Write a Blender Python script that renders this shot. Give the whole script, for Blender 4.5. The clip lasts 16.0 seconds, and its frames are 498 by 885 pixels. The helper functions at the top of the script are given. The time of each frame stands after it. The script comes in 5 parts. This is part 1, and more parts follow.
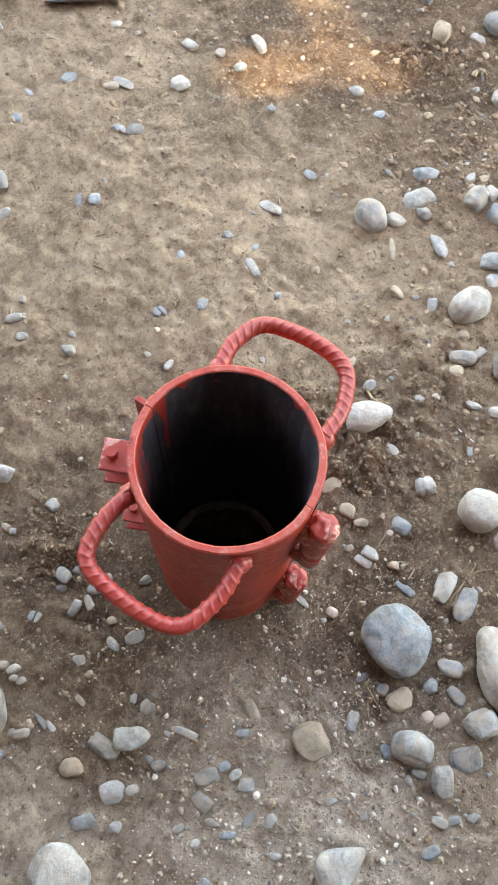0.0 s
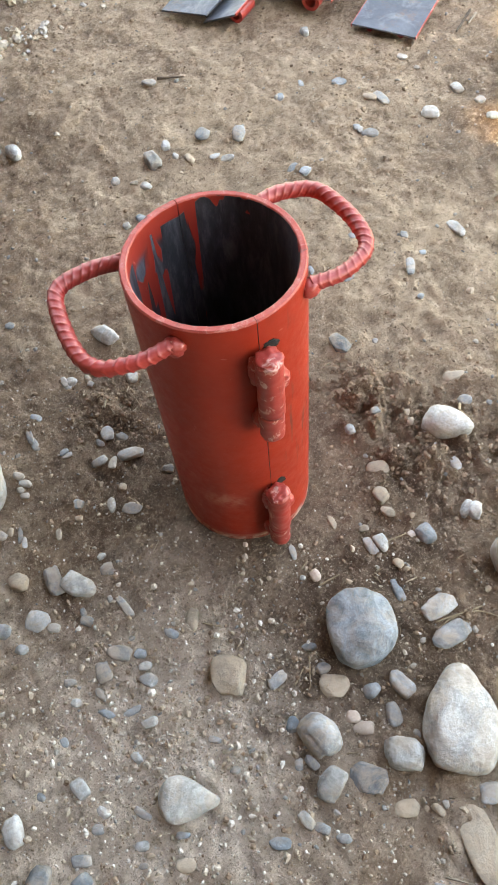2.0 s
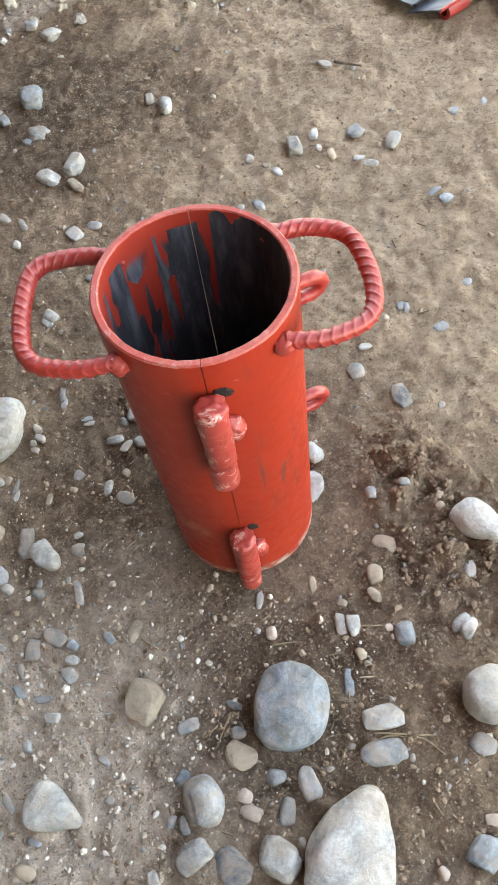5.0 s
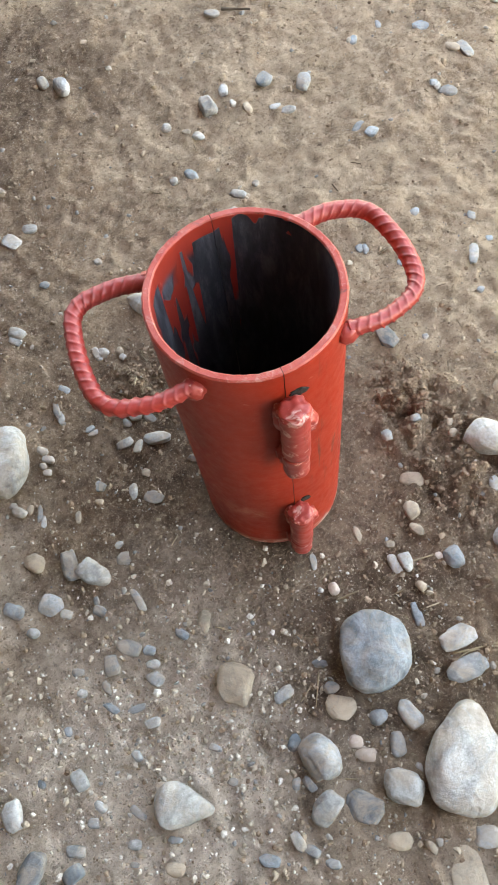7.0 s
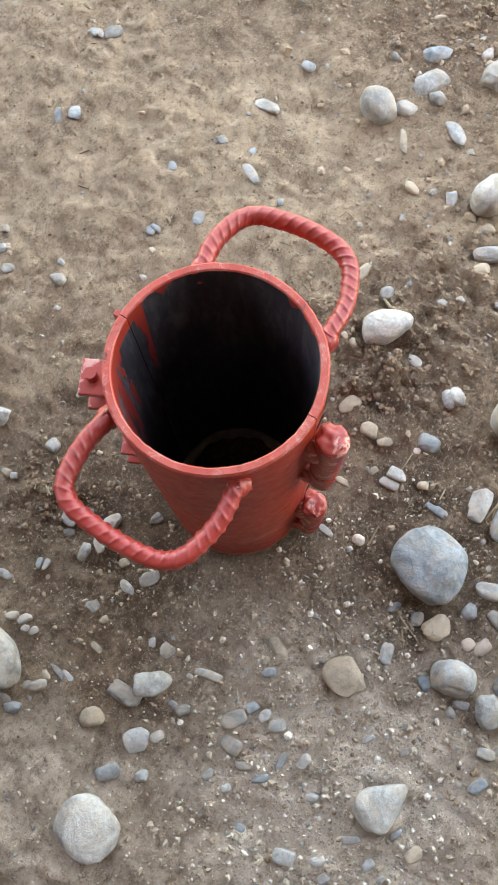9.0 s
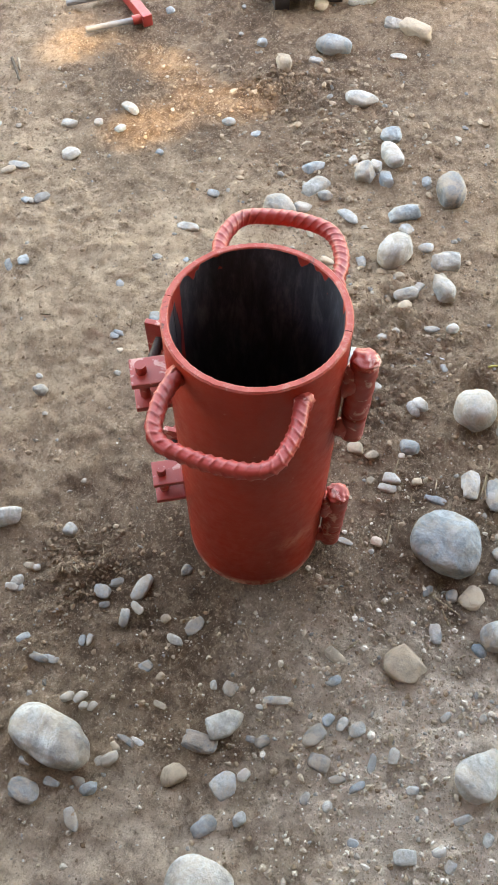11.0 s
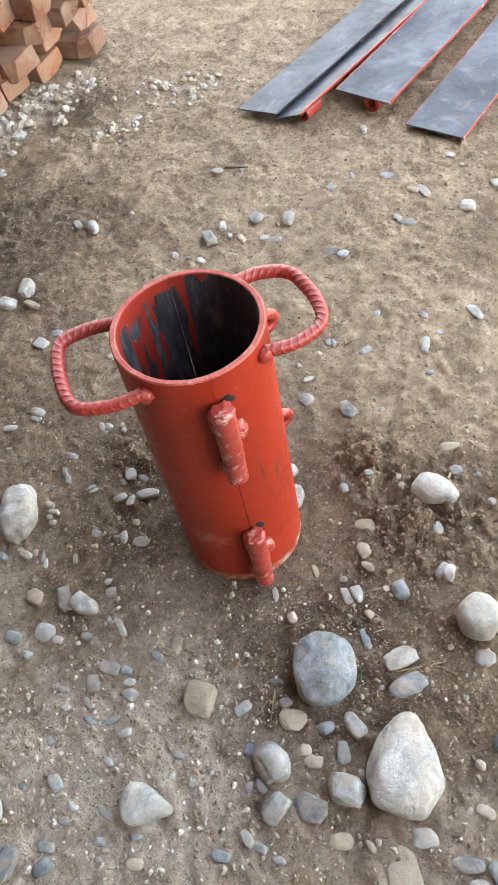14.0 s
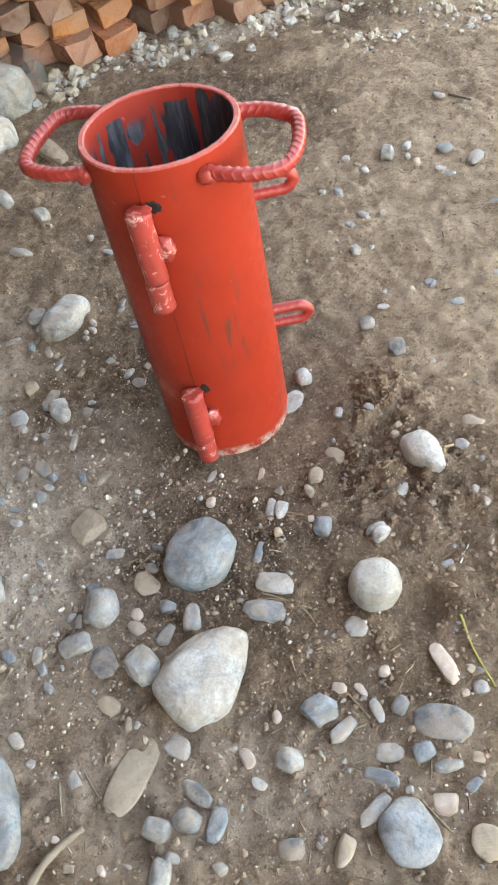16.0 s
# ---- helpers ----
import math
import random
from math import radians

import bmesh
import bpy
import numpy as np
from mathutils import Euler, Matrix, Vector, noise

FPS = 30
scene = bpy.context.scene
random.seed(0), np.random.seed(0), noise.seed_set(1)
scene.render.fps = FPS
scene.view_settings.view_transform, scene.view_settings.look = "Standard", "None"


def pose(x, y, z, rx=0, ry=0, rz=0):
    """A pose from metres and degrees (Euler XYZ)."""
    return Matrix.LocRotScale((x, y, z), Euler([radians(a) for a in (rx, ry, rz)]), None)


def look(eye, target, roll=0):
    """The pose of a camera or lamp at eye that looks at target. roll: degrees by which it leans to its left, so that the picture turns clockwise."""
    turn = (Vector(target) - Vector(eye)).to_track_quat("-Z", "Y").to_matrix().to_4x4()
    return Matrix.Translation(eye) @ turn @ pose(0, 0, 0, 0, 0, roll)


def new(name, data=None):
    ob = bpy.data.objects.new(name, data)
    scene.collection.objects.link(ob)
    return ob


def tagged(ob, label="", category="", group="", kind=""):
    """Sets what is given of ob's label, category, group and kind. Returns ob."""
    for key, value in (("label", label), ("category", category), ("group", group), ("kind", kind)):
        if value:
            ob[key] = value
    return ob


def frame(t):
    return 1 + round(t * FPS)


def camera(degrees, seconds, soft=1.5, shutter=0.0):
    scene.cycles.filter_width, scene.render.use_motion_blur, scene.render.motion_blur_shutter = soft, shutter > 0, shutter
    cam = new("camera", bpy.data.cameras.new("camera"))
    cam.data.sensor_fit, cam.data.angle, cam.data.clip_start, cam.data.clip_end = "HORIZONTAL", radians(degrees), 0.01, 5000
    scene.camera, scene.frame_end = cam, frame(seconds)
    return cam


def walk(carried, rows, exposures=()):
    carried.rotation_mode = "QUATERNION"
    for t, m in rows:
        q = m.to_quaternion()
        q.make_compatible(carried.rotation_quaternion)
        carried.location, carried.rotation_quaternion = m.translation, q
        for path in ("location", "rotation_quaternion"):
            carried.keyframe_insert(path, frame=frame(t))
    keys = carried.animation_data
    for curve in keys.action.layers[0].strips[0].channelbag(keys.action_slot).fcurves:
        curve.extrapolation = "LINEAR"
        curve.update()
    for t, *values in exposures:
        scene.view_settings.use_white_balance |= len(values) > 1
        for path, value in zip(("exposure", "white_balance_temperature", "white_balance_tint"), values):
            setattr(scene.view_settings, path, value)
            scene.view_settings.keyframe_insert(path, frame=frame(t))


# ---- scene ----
EXPOSURE = 3.98
cam = camera(34.77, 16.0, soft=1.3, shutter=0.1)
# seconds, eye in metres, Euler angles in degrees; the mould's base centre is the origin
ROWS = [
    (0.0, -0.1709, -0.1034, 1.0107, 19.33, -2.11, -57.37),
    (0.5, -0.2351, -0.1683, 0.9993, 24.34, -1.93, -48.4),
    (1.0, -0.3034, -0.3255, 1.1061, 28.21, -1.18, -44.57),
    (1.5, -0.1914, -0.4005, 0.9912, 31.19, 4.04, -35.29),
    (2.0, -0.1604, -0.4468, 0.905, 30.22, 3.68, -27.27),
    (2.5, -0.1293, -0.4687, 0.8977, 27.31, 3.66, -23.33),
    (3.0, -0.1213, -0.458, 0.8812, 26.12, 3.76, -20.62),
    (3.5, -0.0606, -0.3944, 0.8919, 26.36, 3.34, -16.7),
    (4.0, 0.0193, -0.399, 0.8661, 29.02, 5.04, -8.08),
    (6.5, -0.0291, -0.3925, 0.8979, 26.03, 5.06, -15.01),
    (7.0, -0.0853, -0.343, 0.9189, 23.57, 4.62, -21.26),
    (7.5, -0.136, -0.3149, 0.9791, 21.17, 4.2, -27.67),
    (8.0, -0.0714, -0.2943, 0.9701, 18.11, 5.2, -33.04),
    (8.5, -0.0682, -0.2318, 0.9613, 15.33, 4.7, -41.26),
    (9.0, -0.1533, -0.1302, 0.9292, 15.26, 1.54, -60.33),
    (9.5, -0.2169, -0.0988, 0.9587, 19.46, 0.92, -67.26),
    (10.0, -0.3083, -0.1378, 0.9749, 25.21, 1.79, -72.12),
    (12.5, -0.3832, -0.1407, 0.9501, 30.72, 1.03, -69.54),
    (13.0, -0.2453, -0.2317, 0.9946, 28.97, 2.76, -53.78),
    (13.5, -0.1658, -0.3773, 0.9714, 31.51, 7.41, -35.59),
    (14.0, -0.0509, -0.5781, 0.9691, 36.0, 7.78, -18.92),
    (14.5, 0.032, -0.5744, 0.9167, 36.42, 7.54, -8.65),
    (15.0, 0.1701, -0.6164, 0.9055, 39.42, 8.92, 1.56),
    (15.5, 0.3075, -0.6658, 0.9171, 40.11, 8.76, 9.69),
    (16.0, 0.3046, -0.67, 0.7826, 39.8, 8.56, 13.13),
]
# seconds, eye, target, roll
MORE = [
    (4.2, (0.045, -0.410, 0.861), (-0.017, 0.599, -0.864), -10.2),
    (6.3, (0.000, -0.406, 0.890), (0.023, 0.515, -0.885), -12.0),
    (10.2, (-0.348, -0.109, 0.950), (0.519, 0.176, -0.830), -3.4),
    (12.3, (-0.434, -0.097, 0.905), (0.606, 0.169, -0.783), 0.5),
]
walk(cam, sorted([(r[0], pose(*r[1:])) for r in ROWS] + [(r[0], look(*r[1:])) for r in MORE], key=lambda r: r[0]), exposures=[(0.0, EXPOSURE, 11400, 13), (13.5, EXPOSURE, 11400, 13), (15.8, EXPOSURE - 0.14, 11400, 13), (16.0, EXPOSURE - 0.14, 11400, 13)])

# ---- light: daylight from the open sides of an unseen, added shed, sun through small gaps in its roof ----
SUN_AZ, SUN_EL = radians(215), radians(58)
world = bpy.data.worlds.new("world")
scene.world = world
world.use_nodes = True
wn, wl = world.node_tree.nodes, world.node_tree.links
sky = wn.new("ShaderNodeTexSky")
sky.sky_type, sky.sun_disc = "NISHITA", False
sky.sun_elevation, sky.sun_rotation = SUN_EL, SUN_AZ
wn["Background"].inputs["Strength"].default_value = 0.15
wl.new(sky.outputs[0], wn["Background"].inputs["Color"])
sun = new("sun", bpy.data.lights.new("sun", "SUN"))
sun.data.energy, sun.data.angle, sun.data.color = 2.8, radians(1.6), (1.0, 0.90, 0.72)
SUN_DIR = Vector((math.sin(SUN_AZ) * math.cos(SUN_EL), math.cos(SUN_AZ) * math.cos(SUN_EL), math.sin(SUN_EL)))
sun.matrix_world = look(SUN_DIR * 20, (0, 0, 0))


# ---- materials ----
def mat(name, rough=0.8, metal=0.0, spec=0.5):
    m = bpy.data.materials.new(name)
    m.use_nodes = True
    b = m.node_tree.nodes["Principled BSDF"]
    b.inputs["Roughness"].default_value, b.inputs["Metallic"].default_value = rough, metal
    b.inputs["Specular IOR Level"].default_value = spec
    return m, m.node_tree.nodes, m.node_tree.links, b


def noise_tex(n, l, scale, detail=6, rough=0.6, distort=0.0, coord=None, kind="Object"):
    if coord is None:
        coord = n.new("ShaderNodeTexCoord").outputs[kind]
    t = n.new("ShaderNodeTexNoise")
    t.inputs["Scale"].default_value, t.inputs["Detail"].default_value = scale, detail
    t.inputs["Roughness"].default_value, t.inputs["Distortion"].default_value = rough, distort
    l.new(coord, t.inputs["Vector"])
    return t.outputs["Fac"]


def ramp(n, l, fac, *stops):
    r = n.new("ShaderNodeValToRGB")
    e = r.color_ramp.elements
    while len(e) < len(stops):
        e.new(0.5)
    for el, (p, c) in zip(e, stops):
        el.position = p
        el.color = (c, c, c, 1) if isinstance(c, (int, float)) else (*c, 1)
    l.new(fac, r.inputs[0])
    return r.outputs[0]


def mix(n, l, fac, a, b, mode="MIX"):
    m = n.new("ShaderNodeMix")
    m.data_type, m.blend_type = "RGBA", mode
    for sock, v in ((m.inputs[0], fac), (m.inputs[6], a), (m.inputs[7], b)):
        if isinstance(v, (int, float)):
            sock.default_value = v if sock is m.inputs[0] else (v, v, v, 1)
        elif isinstance(v, tuple):
            sock.default_value = (*v, 1)
        else:
            l.new(v, sock)
    return m.outputs[2]


def bump(n, l, b, height, strength=0.5, dist=0.002, prev=None):
    k = n.new("ShaderNodeBump")
    k.inputs["Strength"].default_value, k.inputs["Distance"].default_value = strength, dist
    l.new(height, k.inputs["Height"])
    if prev:
        l.new(prev, k.inputs["Normal"])
    l.new(k.outputs[0], b.inputs["Normal"])
    return k.outputs[0]


def blotch(n, l, x, y, rx, ry, turn, soft=0.5):
    """A worn, moist or painted-shade patch of ground: 1 in its middle, 0 outside, with an uneven edge."""
    c = n.new("ShaderNodeTexCoord")
    mp = n.new("ShaderNodeMapping")
    mp.vector_type = "TEXTURE"
    mp.inputs["Location"].default_value = (x, y, 0)
    mp.inputs["Rotation"].default_value = (0, 0, radians(turn))
    mp.inputs["Scale"].default_value = (rx, ry, 50)
    l.new(c.outputs["Object"], mp.inputs["Vector"])
    ln = n.new("ShaderNodeVectorMath")
    ln.operation = "LENGTH"
    l.new(mp.outputs[0], ln.inputs[0])
    nz = noise_tex(n, l, 9, 6, 0.65)
    s = n.new("ShaderNodeMath")
    s.operation = "MULTIPLY_ADD"
    l.new(nz, s.inputs[0])
    s.inputs[1].default_value, s.inputs[2].default_value = 1.1, -0.55
    a = n.new("ShaderNodeMath")
    a.operation = "ADD"
    l.new(ln.outputs["Value"], a.inputs[0])
    l.new(s.outputs[0], a.inputs[1])
    return ramp(n, l, a.outputs[0], (1 - soft, 1.0), (1.0, 0.0))


def earth_material():
    m, n, l, b = mat("earth", 0.95, 0, 0.2)
    big = noise_tex(n, l, 3.2, 5, 0.6)
    trod = noise_tex(n, l, 7.5, 7, 0.62, 1.3)
    mid = noise_tex(n, l, 24, 9, 0.7, 0.4)
    fine = noise_tex(n, l, 140, 8, 0.75)
    base = ramp(n, l, mid, (0.33, (0.165, 0.103, 0.068)), (0.5, (0.280, 0.187, 0.127)), (0.67, (0.410, 0.290, 0.205)))
    dry = ramp(n, l, mid, (0.32, (0.300, 0.208, 0.140)), (0.66, (0.560, 0.420, 0.298)))
    grey = ramp(n, l, mid, (0.34, (0.400, 0.312, 0.245)), (0.60, (0.740, 0.620, 0.515)))
    # dark soil tones: moist earth, and the mould's shade painted round its foot
    damp_shade = ramp(n, l, mid, (0.34, (0.070, 0.043, 0.029)), (0.66, (0.215, 0.139, 0.094)))
    wet_shade = ramp(n, l, mid, (0.34, (0.050, 0.031, 0.021)), (0.66, (0.135, 0.087, 0.060)))
    col = mix(n, l, ramp(n, l, big, (0.42, 0.0), (0.62, 0.55)), base, dry)
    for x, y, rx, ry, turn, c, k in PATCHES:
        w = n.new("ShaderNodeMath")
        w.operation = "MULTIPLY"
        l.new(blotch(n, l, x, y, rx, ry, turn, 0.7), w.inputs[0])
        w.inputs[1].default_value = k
        col = mix(n, l, w.outputs[0], col, {"dry": dry, "grey": grey, "damp_shade": damp_shade, "wet_shade": wet_shade}[c])
    # trodden streaks: pale dust pressed on, brown soil rubbed bare
    col = mix(n, l, ramp(n, l, trod, (0.54, 0.0), (0.72, 0.35)), col, (0.53, 0.41, 0.30))
    col = mix(n, l, ramp(n, l, trod, (0.32, 0.60), (0.47, 0.0)), col, (0.12, 0.075, 0.05))
    vor = n.new("ShaderNodeTexVoronoi")
    vor.inputs["Scale"].default_value = 210
    l.new(n.new("ShaderNodeTexCoord").outputs["Object"], vor.inputs["Vector"])
    speck = ramp(n, l, vor.outputs["Distance"], (0.10, 1.0), (0.22, 0.0))
    some = n.new("ShaderNodeMath")
    some.operation = "MULTIPLY"
    l.new(speck, some.inputs[0])
    l.new(ramp(n, l, noise_tex(n, l, 60, 3), (0.5, 0.0), (0.62, 0.6)), some.inputs[1])
    col = mix(n, l, some.outputs[0], col, (0.46, 0.41, 0.34))
    col = mix(n, l, ramp(n, l, fine, (0.36, 0.5), (0.50, 0.0)), col, (0.05, 0.032, 0.022))
    grain = noise_tex(n, l, 75, 9, 0.8, 0.4)
    col = mix(n, l, ramp(n, l, grain, (0.37, 0.55), (0.46, 0.0)), col, (0.065, 0.04, 0.026))
    col = mix(n, l, ramp(n, l, grain, (0.53, 0.0), (0.64, 0.30)), col, (0.60, 0.465, 0.345))
    sand = noise_tex(n, l, 260, 6, 0.8)
    col = mix(n, l, ramp(n, l, sand, (0.54, 0.0), (0.64, 0.5)), col, (0.62, 0.49, 0.37))
    l.new(col, b.inputs["Base Color"])
    k = bump(n, l, b, trod, 0.5, 0.012)
    k = bump(n, l, b, mid, 0.6, 0.009, k)
    k = bump(n, l, b, grain, 0.9, 0.007, k)
    k = bump(n, l, b, fine, 1.0, 0.006, k)
    k = bump(n, l, b, sand, 0.8, 0.003, k)
    bump(n, l, b, speck, 0.5, 0.002, k)
    return m


def stone_material(name, lo, hi, vein=0.35, dust=0.5):
    m, n, l, b = mat(name, 0.75, 0, 0.35)
    info = n.new("ShaderNodeObjectInfo")
    c = n.new("ShaderNodeTexCoord")
    off = n.new("ShaderNodeVectorMath")
    off.operation = "ADD"
    l.new(c.outputs["Object"], off.inputs[0])
    l.new(info.outputs["Location"], off.inputs[1])
    big = noise_tex(n, l, 26, 7, 0.6, 1.0, off.outputs[0])
    fine = noise_tex(n, l, 260, 5, 0.7, 0, off.outputs[0])
    col = ramp(n, l, big, (0.36, lo), (0.62, hi))
    shade = n.new("ShaderNodeMath")
    shade.operation = "MULTIPLY_ADD"
    l.new(info.outputs["Random"], shade.inputs[0])
    shade.inputs[1].default_value, shade.inputs[2].default_value = 0.38, 0.68
    hsv = n.new("ShaderNodeHueSaturation")
    l.new(shade.outputs[0], hsv.inputs["Value"])
    l.new(col, hsv.inputs["Color"])
    col = mix(n, l, ramp(n, l, fine, (0.35, vein), (0.6, 0.0)), hsv.outputs[0], (0.09, 0.085, 0.08))
    # a few pale veins and darker pits
    pit = noise_tex(n, l, 85, 6, 0.7, 1.6, off.outputs[0])
    col = mix(n, l, ramp(n, l, pit, (0.34, 0.45), (0.46, 0.0)), col, tuple(v * 0.55 for v in lo))
    col = mix(n, l, ramp(n, l, pit, (0.58, 0.0), (0.70, 0.3)), col, tuple(min(0.7, v * 1.25) for v in hi))
    # dust and dried mud in blotches
    mud = noise_tex(n, l, 34, 9, 0.75, 0.8, off.outputs[0])
    col = mix(n, l, ramp(n, l, mud, (0.43, 0.0), (0.56, dust)), col, (0.36, 0.275, 0.20))
    l.new(col, b.inputs["Base Color"])
    k = bump(n, l, b, big, 0.5, 0.004)
    k = bump(n, l, b, pit, 0.3, 0.002, k)
    bump(n, l, b, fine, 0.5, 0.0014, k)
    return m


def red_paint(name="red_paint", wear=0.5, col=(0.37, 0.026, 0.012), shell=False):
    m, n, l, b = mat(name, 0.42, 0, 0.28 if shell else 0.5)
    b.inputs["Coat Weight"].default_value, b.inputs["Coat Roughness"].default_value = 0.0 if shell else 0.18, 0.25
    big = noise_tex(n, l, 9, 4, 0.6)
    fine = noise_tex(n, l, 90, 7, 0.7)
    c = ramp(n, l, big, (0.35, tuple(v * 0.8 for v in col)), (0.65, col))
    # faint dusty film and rubbed spots
    c = mix(n, l, ramp(n, l, noise_tex(n, l, 30, 8, 0.75, 0.6), (0.58, 0.0), (0.78, 0.14)), c, (0.42, 0.11, 0.065))
    scr = noise_tex(n, l, 1, 5, 0.6, 0, stretched(n, l, (90, 90, 9)))
    c = mix(n, l, ramp(n, l, scr, (0.66, 0.0), (0.73, wear)), c, (0.12, 0.04, 0.03))
    chip = noise_tex(n, l, 70, 6, 0.7, 0.6)
    c = mix(n, l, ramp(n, l, chip, (0.70 - 0.14 * wear, 0.0), (0.75 - 0.14 * wear, wear * 0.8)), c, (0.60, 0.36, 0.32))
    if shell:
        # dark scuffs on the front of the pipe, and paint rubbed off along its foot
        scuff = noise_tex(n, l, 1, 3, 0.55, 0.3, stretched(n, l, (110, 110, 14)))
        mask = blob(n, l, (0.045, -0.066, 0.215), (0.034, 0.05, 0.10))
        c = mix(n, l, both(n, l, mask, ramp(n, l, scuff, (0.56, 0.0), (0.64, 0.7))), c, (0.085, 0.04, 0.032))
        foot = blob(n, l, (0, 0, 0), (0.5, 0.5, 0.016))
        c = mix(n, l, both(n, l, foot, ramp(n, l, fine, (0.42, 0.0), (0.58, 0.9))), c, (0.50, 0.36, 0.30))
        smear = blob(n, l, (-0.052, -0.062, 0.105), (0.035, 0.03, 0.02))
        c = mix(n, l, both(n, l, smear, ramp(n, l, chip, (0.40, 0.0), (0.6, 0.4))), c, (0.50, 0.30, 0.24))
    l.new(c, b.inputs["Base Color"])
    l.new(ramp(n, l, fine, (0.3, 0.34), (0.7, 0.56)), b.inputs["Roughness"])
    bump(n, l, b, fine, 0.18, 0.0015)
    return m


def blob(n, l, place, size):
    """1 at a place on the thing, falling to 0 at the given half sizes."""
    c = n.new("ShaderNodeTexCoord")
    mp = n.new("ShaderNodeMapping")
    mp.vector_type = "TEXTURE"
    mp.inputs["Location"].default_value, mp.inputs["Scale"].default_value = place, size
    l.new(c.outputs["Object"], mp.inputs["Vector"])
    ln = n.new("ShaderNodeVectorMath")
    ln.operation = "LENGTH"
    l.new(mp.outputs[0], ln.inputs[0])
    return ramp(n, l, ln.outputs["Value"], (0.5, 1.0), (1.0, 0.0))


def both(n, l, p, q):
    m = n.new("ShaderNodeMath")
    m.operation = "MULTIPLY"
    l.new(p, m.inputs[0])
    l.new(q, m.inputs[1])
    return m.outputs[0]


def stretched(n, l, s):
    c = n.new("ShaderNodeTexCoord")
    mp = n.new("ShaderNodeMapping")
    mp.inputs["Scale"].default_value = s
    l.new(c.outputs["Object"], mp.inputs["Vector"])
    return mp.outputs[0]


def worn_edge_paint():
    """The rim: red paint paled to pink for the sky's sheen, chipped to grey steel and pale scale."""
    m, n, l, b = mat("rim_sheen_paint", 0.5, 0, 0.35)
    fine = noise_tex(n, l, 70, 9, 0.8, 0.9)
    mid = noise_tex(n, l, 35, 5, 0.6)
    # sky sheen on the rim is put into this paler pink base
    c = ramp(n, l, mid, (0.35, (0.38, 0.045, 0.034)), (0.7, (0.46, 0.105, 0.085)))
    c = mix(n, l, ramp(n, l, fine, (0.53, 0.0), (0.66, 0.55)), c, (0.52, 0.33, 0.29))
    c = mix(n, l, ramp(n, l, fine, (0.37, 0.9), (0.43, 0.0)), c, (0.10, 0.04, 0.035))
    l.new(c, b.inputs["Base Color"])
    bump(n, l, b, fine, 0.4, 0.001)
    return m


def bore_material():
    """Bare blue-grey steel inside the pipe, with red paint that ran down from the rim, most of it on one side."""
    m, n, l, b = mat("bare_bore", 0.55, 0.15, 0.5)

    def math2(op, p, q):
        k = n.new("ShaderNodeMath")
        k.operation = op
        for sock, v in zip(k.inputs, (p, q)):
            if isinstance(v, (int, float)):
                sock.default_value = v
            else:
                l.new(v, sock)
        return k.outputs[0]

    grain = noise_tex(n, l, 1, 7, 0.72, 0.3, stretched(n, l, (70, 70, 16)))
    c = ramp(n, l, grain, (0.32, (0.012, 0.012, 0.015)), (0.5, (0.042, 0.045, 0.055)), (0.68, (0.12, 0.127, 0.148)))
    sep = n.new("ShaderNodeSeparateXYZ")
    l.new(n.new("ShaderNodeTexCoord").outputs["Object"], sep.inputs[0])
    side = math2("ADD", math2("MULTIPLY", sep.outputs[0], -0.85 / RADIUS), math2("MULTIPLY", sep.outputs[1], 0.45 / RADIUS))
    share = ramp(n, l, side, (0.15, 0.05), (0.42, 1.0))
    # how far each run of paint reached
    run = noise_tex(n, l, 1, 1, 0.4, 0.2, stretched(n, l, (75, 75, 2.2)))
    reach = math2("ADD", math2("MULTIPLY", ramp(n, l, run, (0.46, 0.0), (0.68, 1.0)), 0.26), 0.016)
    reach = math2("MULTIPLY", reach, share)
    depth = math2("SUBTRACT", HEIGHT, sep.outputs[2])
    w = ramp(n, l, math2("MULTIPLY", math2("SUBTRACT", reach, depth), 100), (0.0, 0.0), (0.12, 1.0))
    # windows of bare steel left between the runs
    bare = noise_tex(n, l, 1, 2, 0.5, 0.3, stretched(n, l, (42, 42, 15)))
    low = ramp(n, l, depth, (0.022, 0.0), (0.032, 1.0))
    w = math2("MULTIPLY", w, math2("SUBTRACT", 1.0, math2("MULTIPLY", low, ramp(n, l, bare, (0.51, 0.0), (0.54, 1.0)))))
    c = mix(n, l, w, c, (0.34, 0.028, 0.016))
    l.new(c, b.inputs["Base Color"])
    bump(n, l, b, w, 0.4, 0.001)
    return m


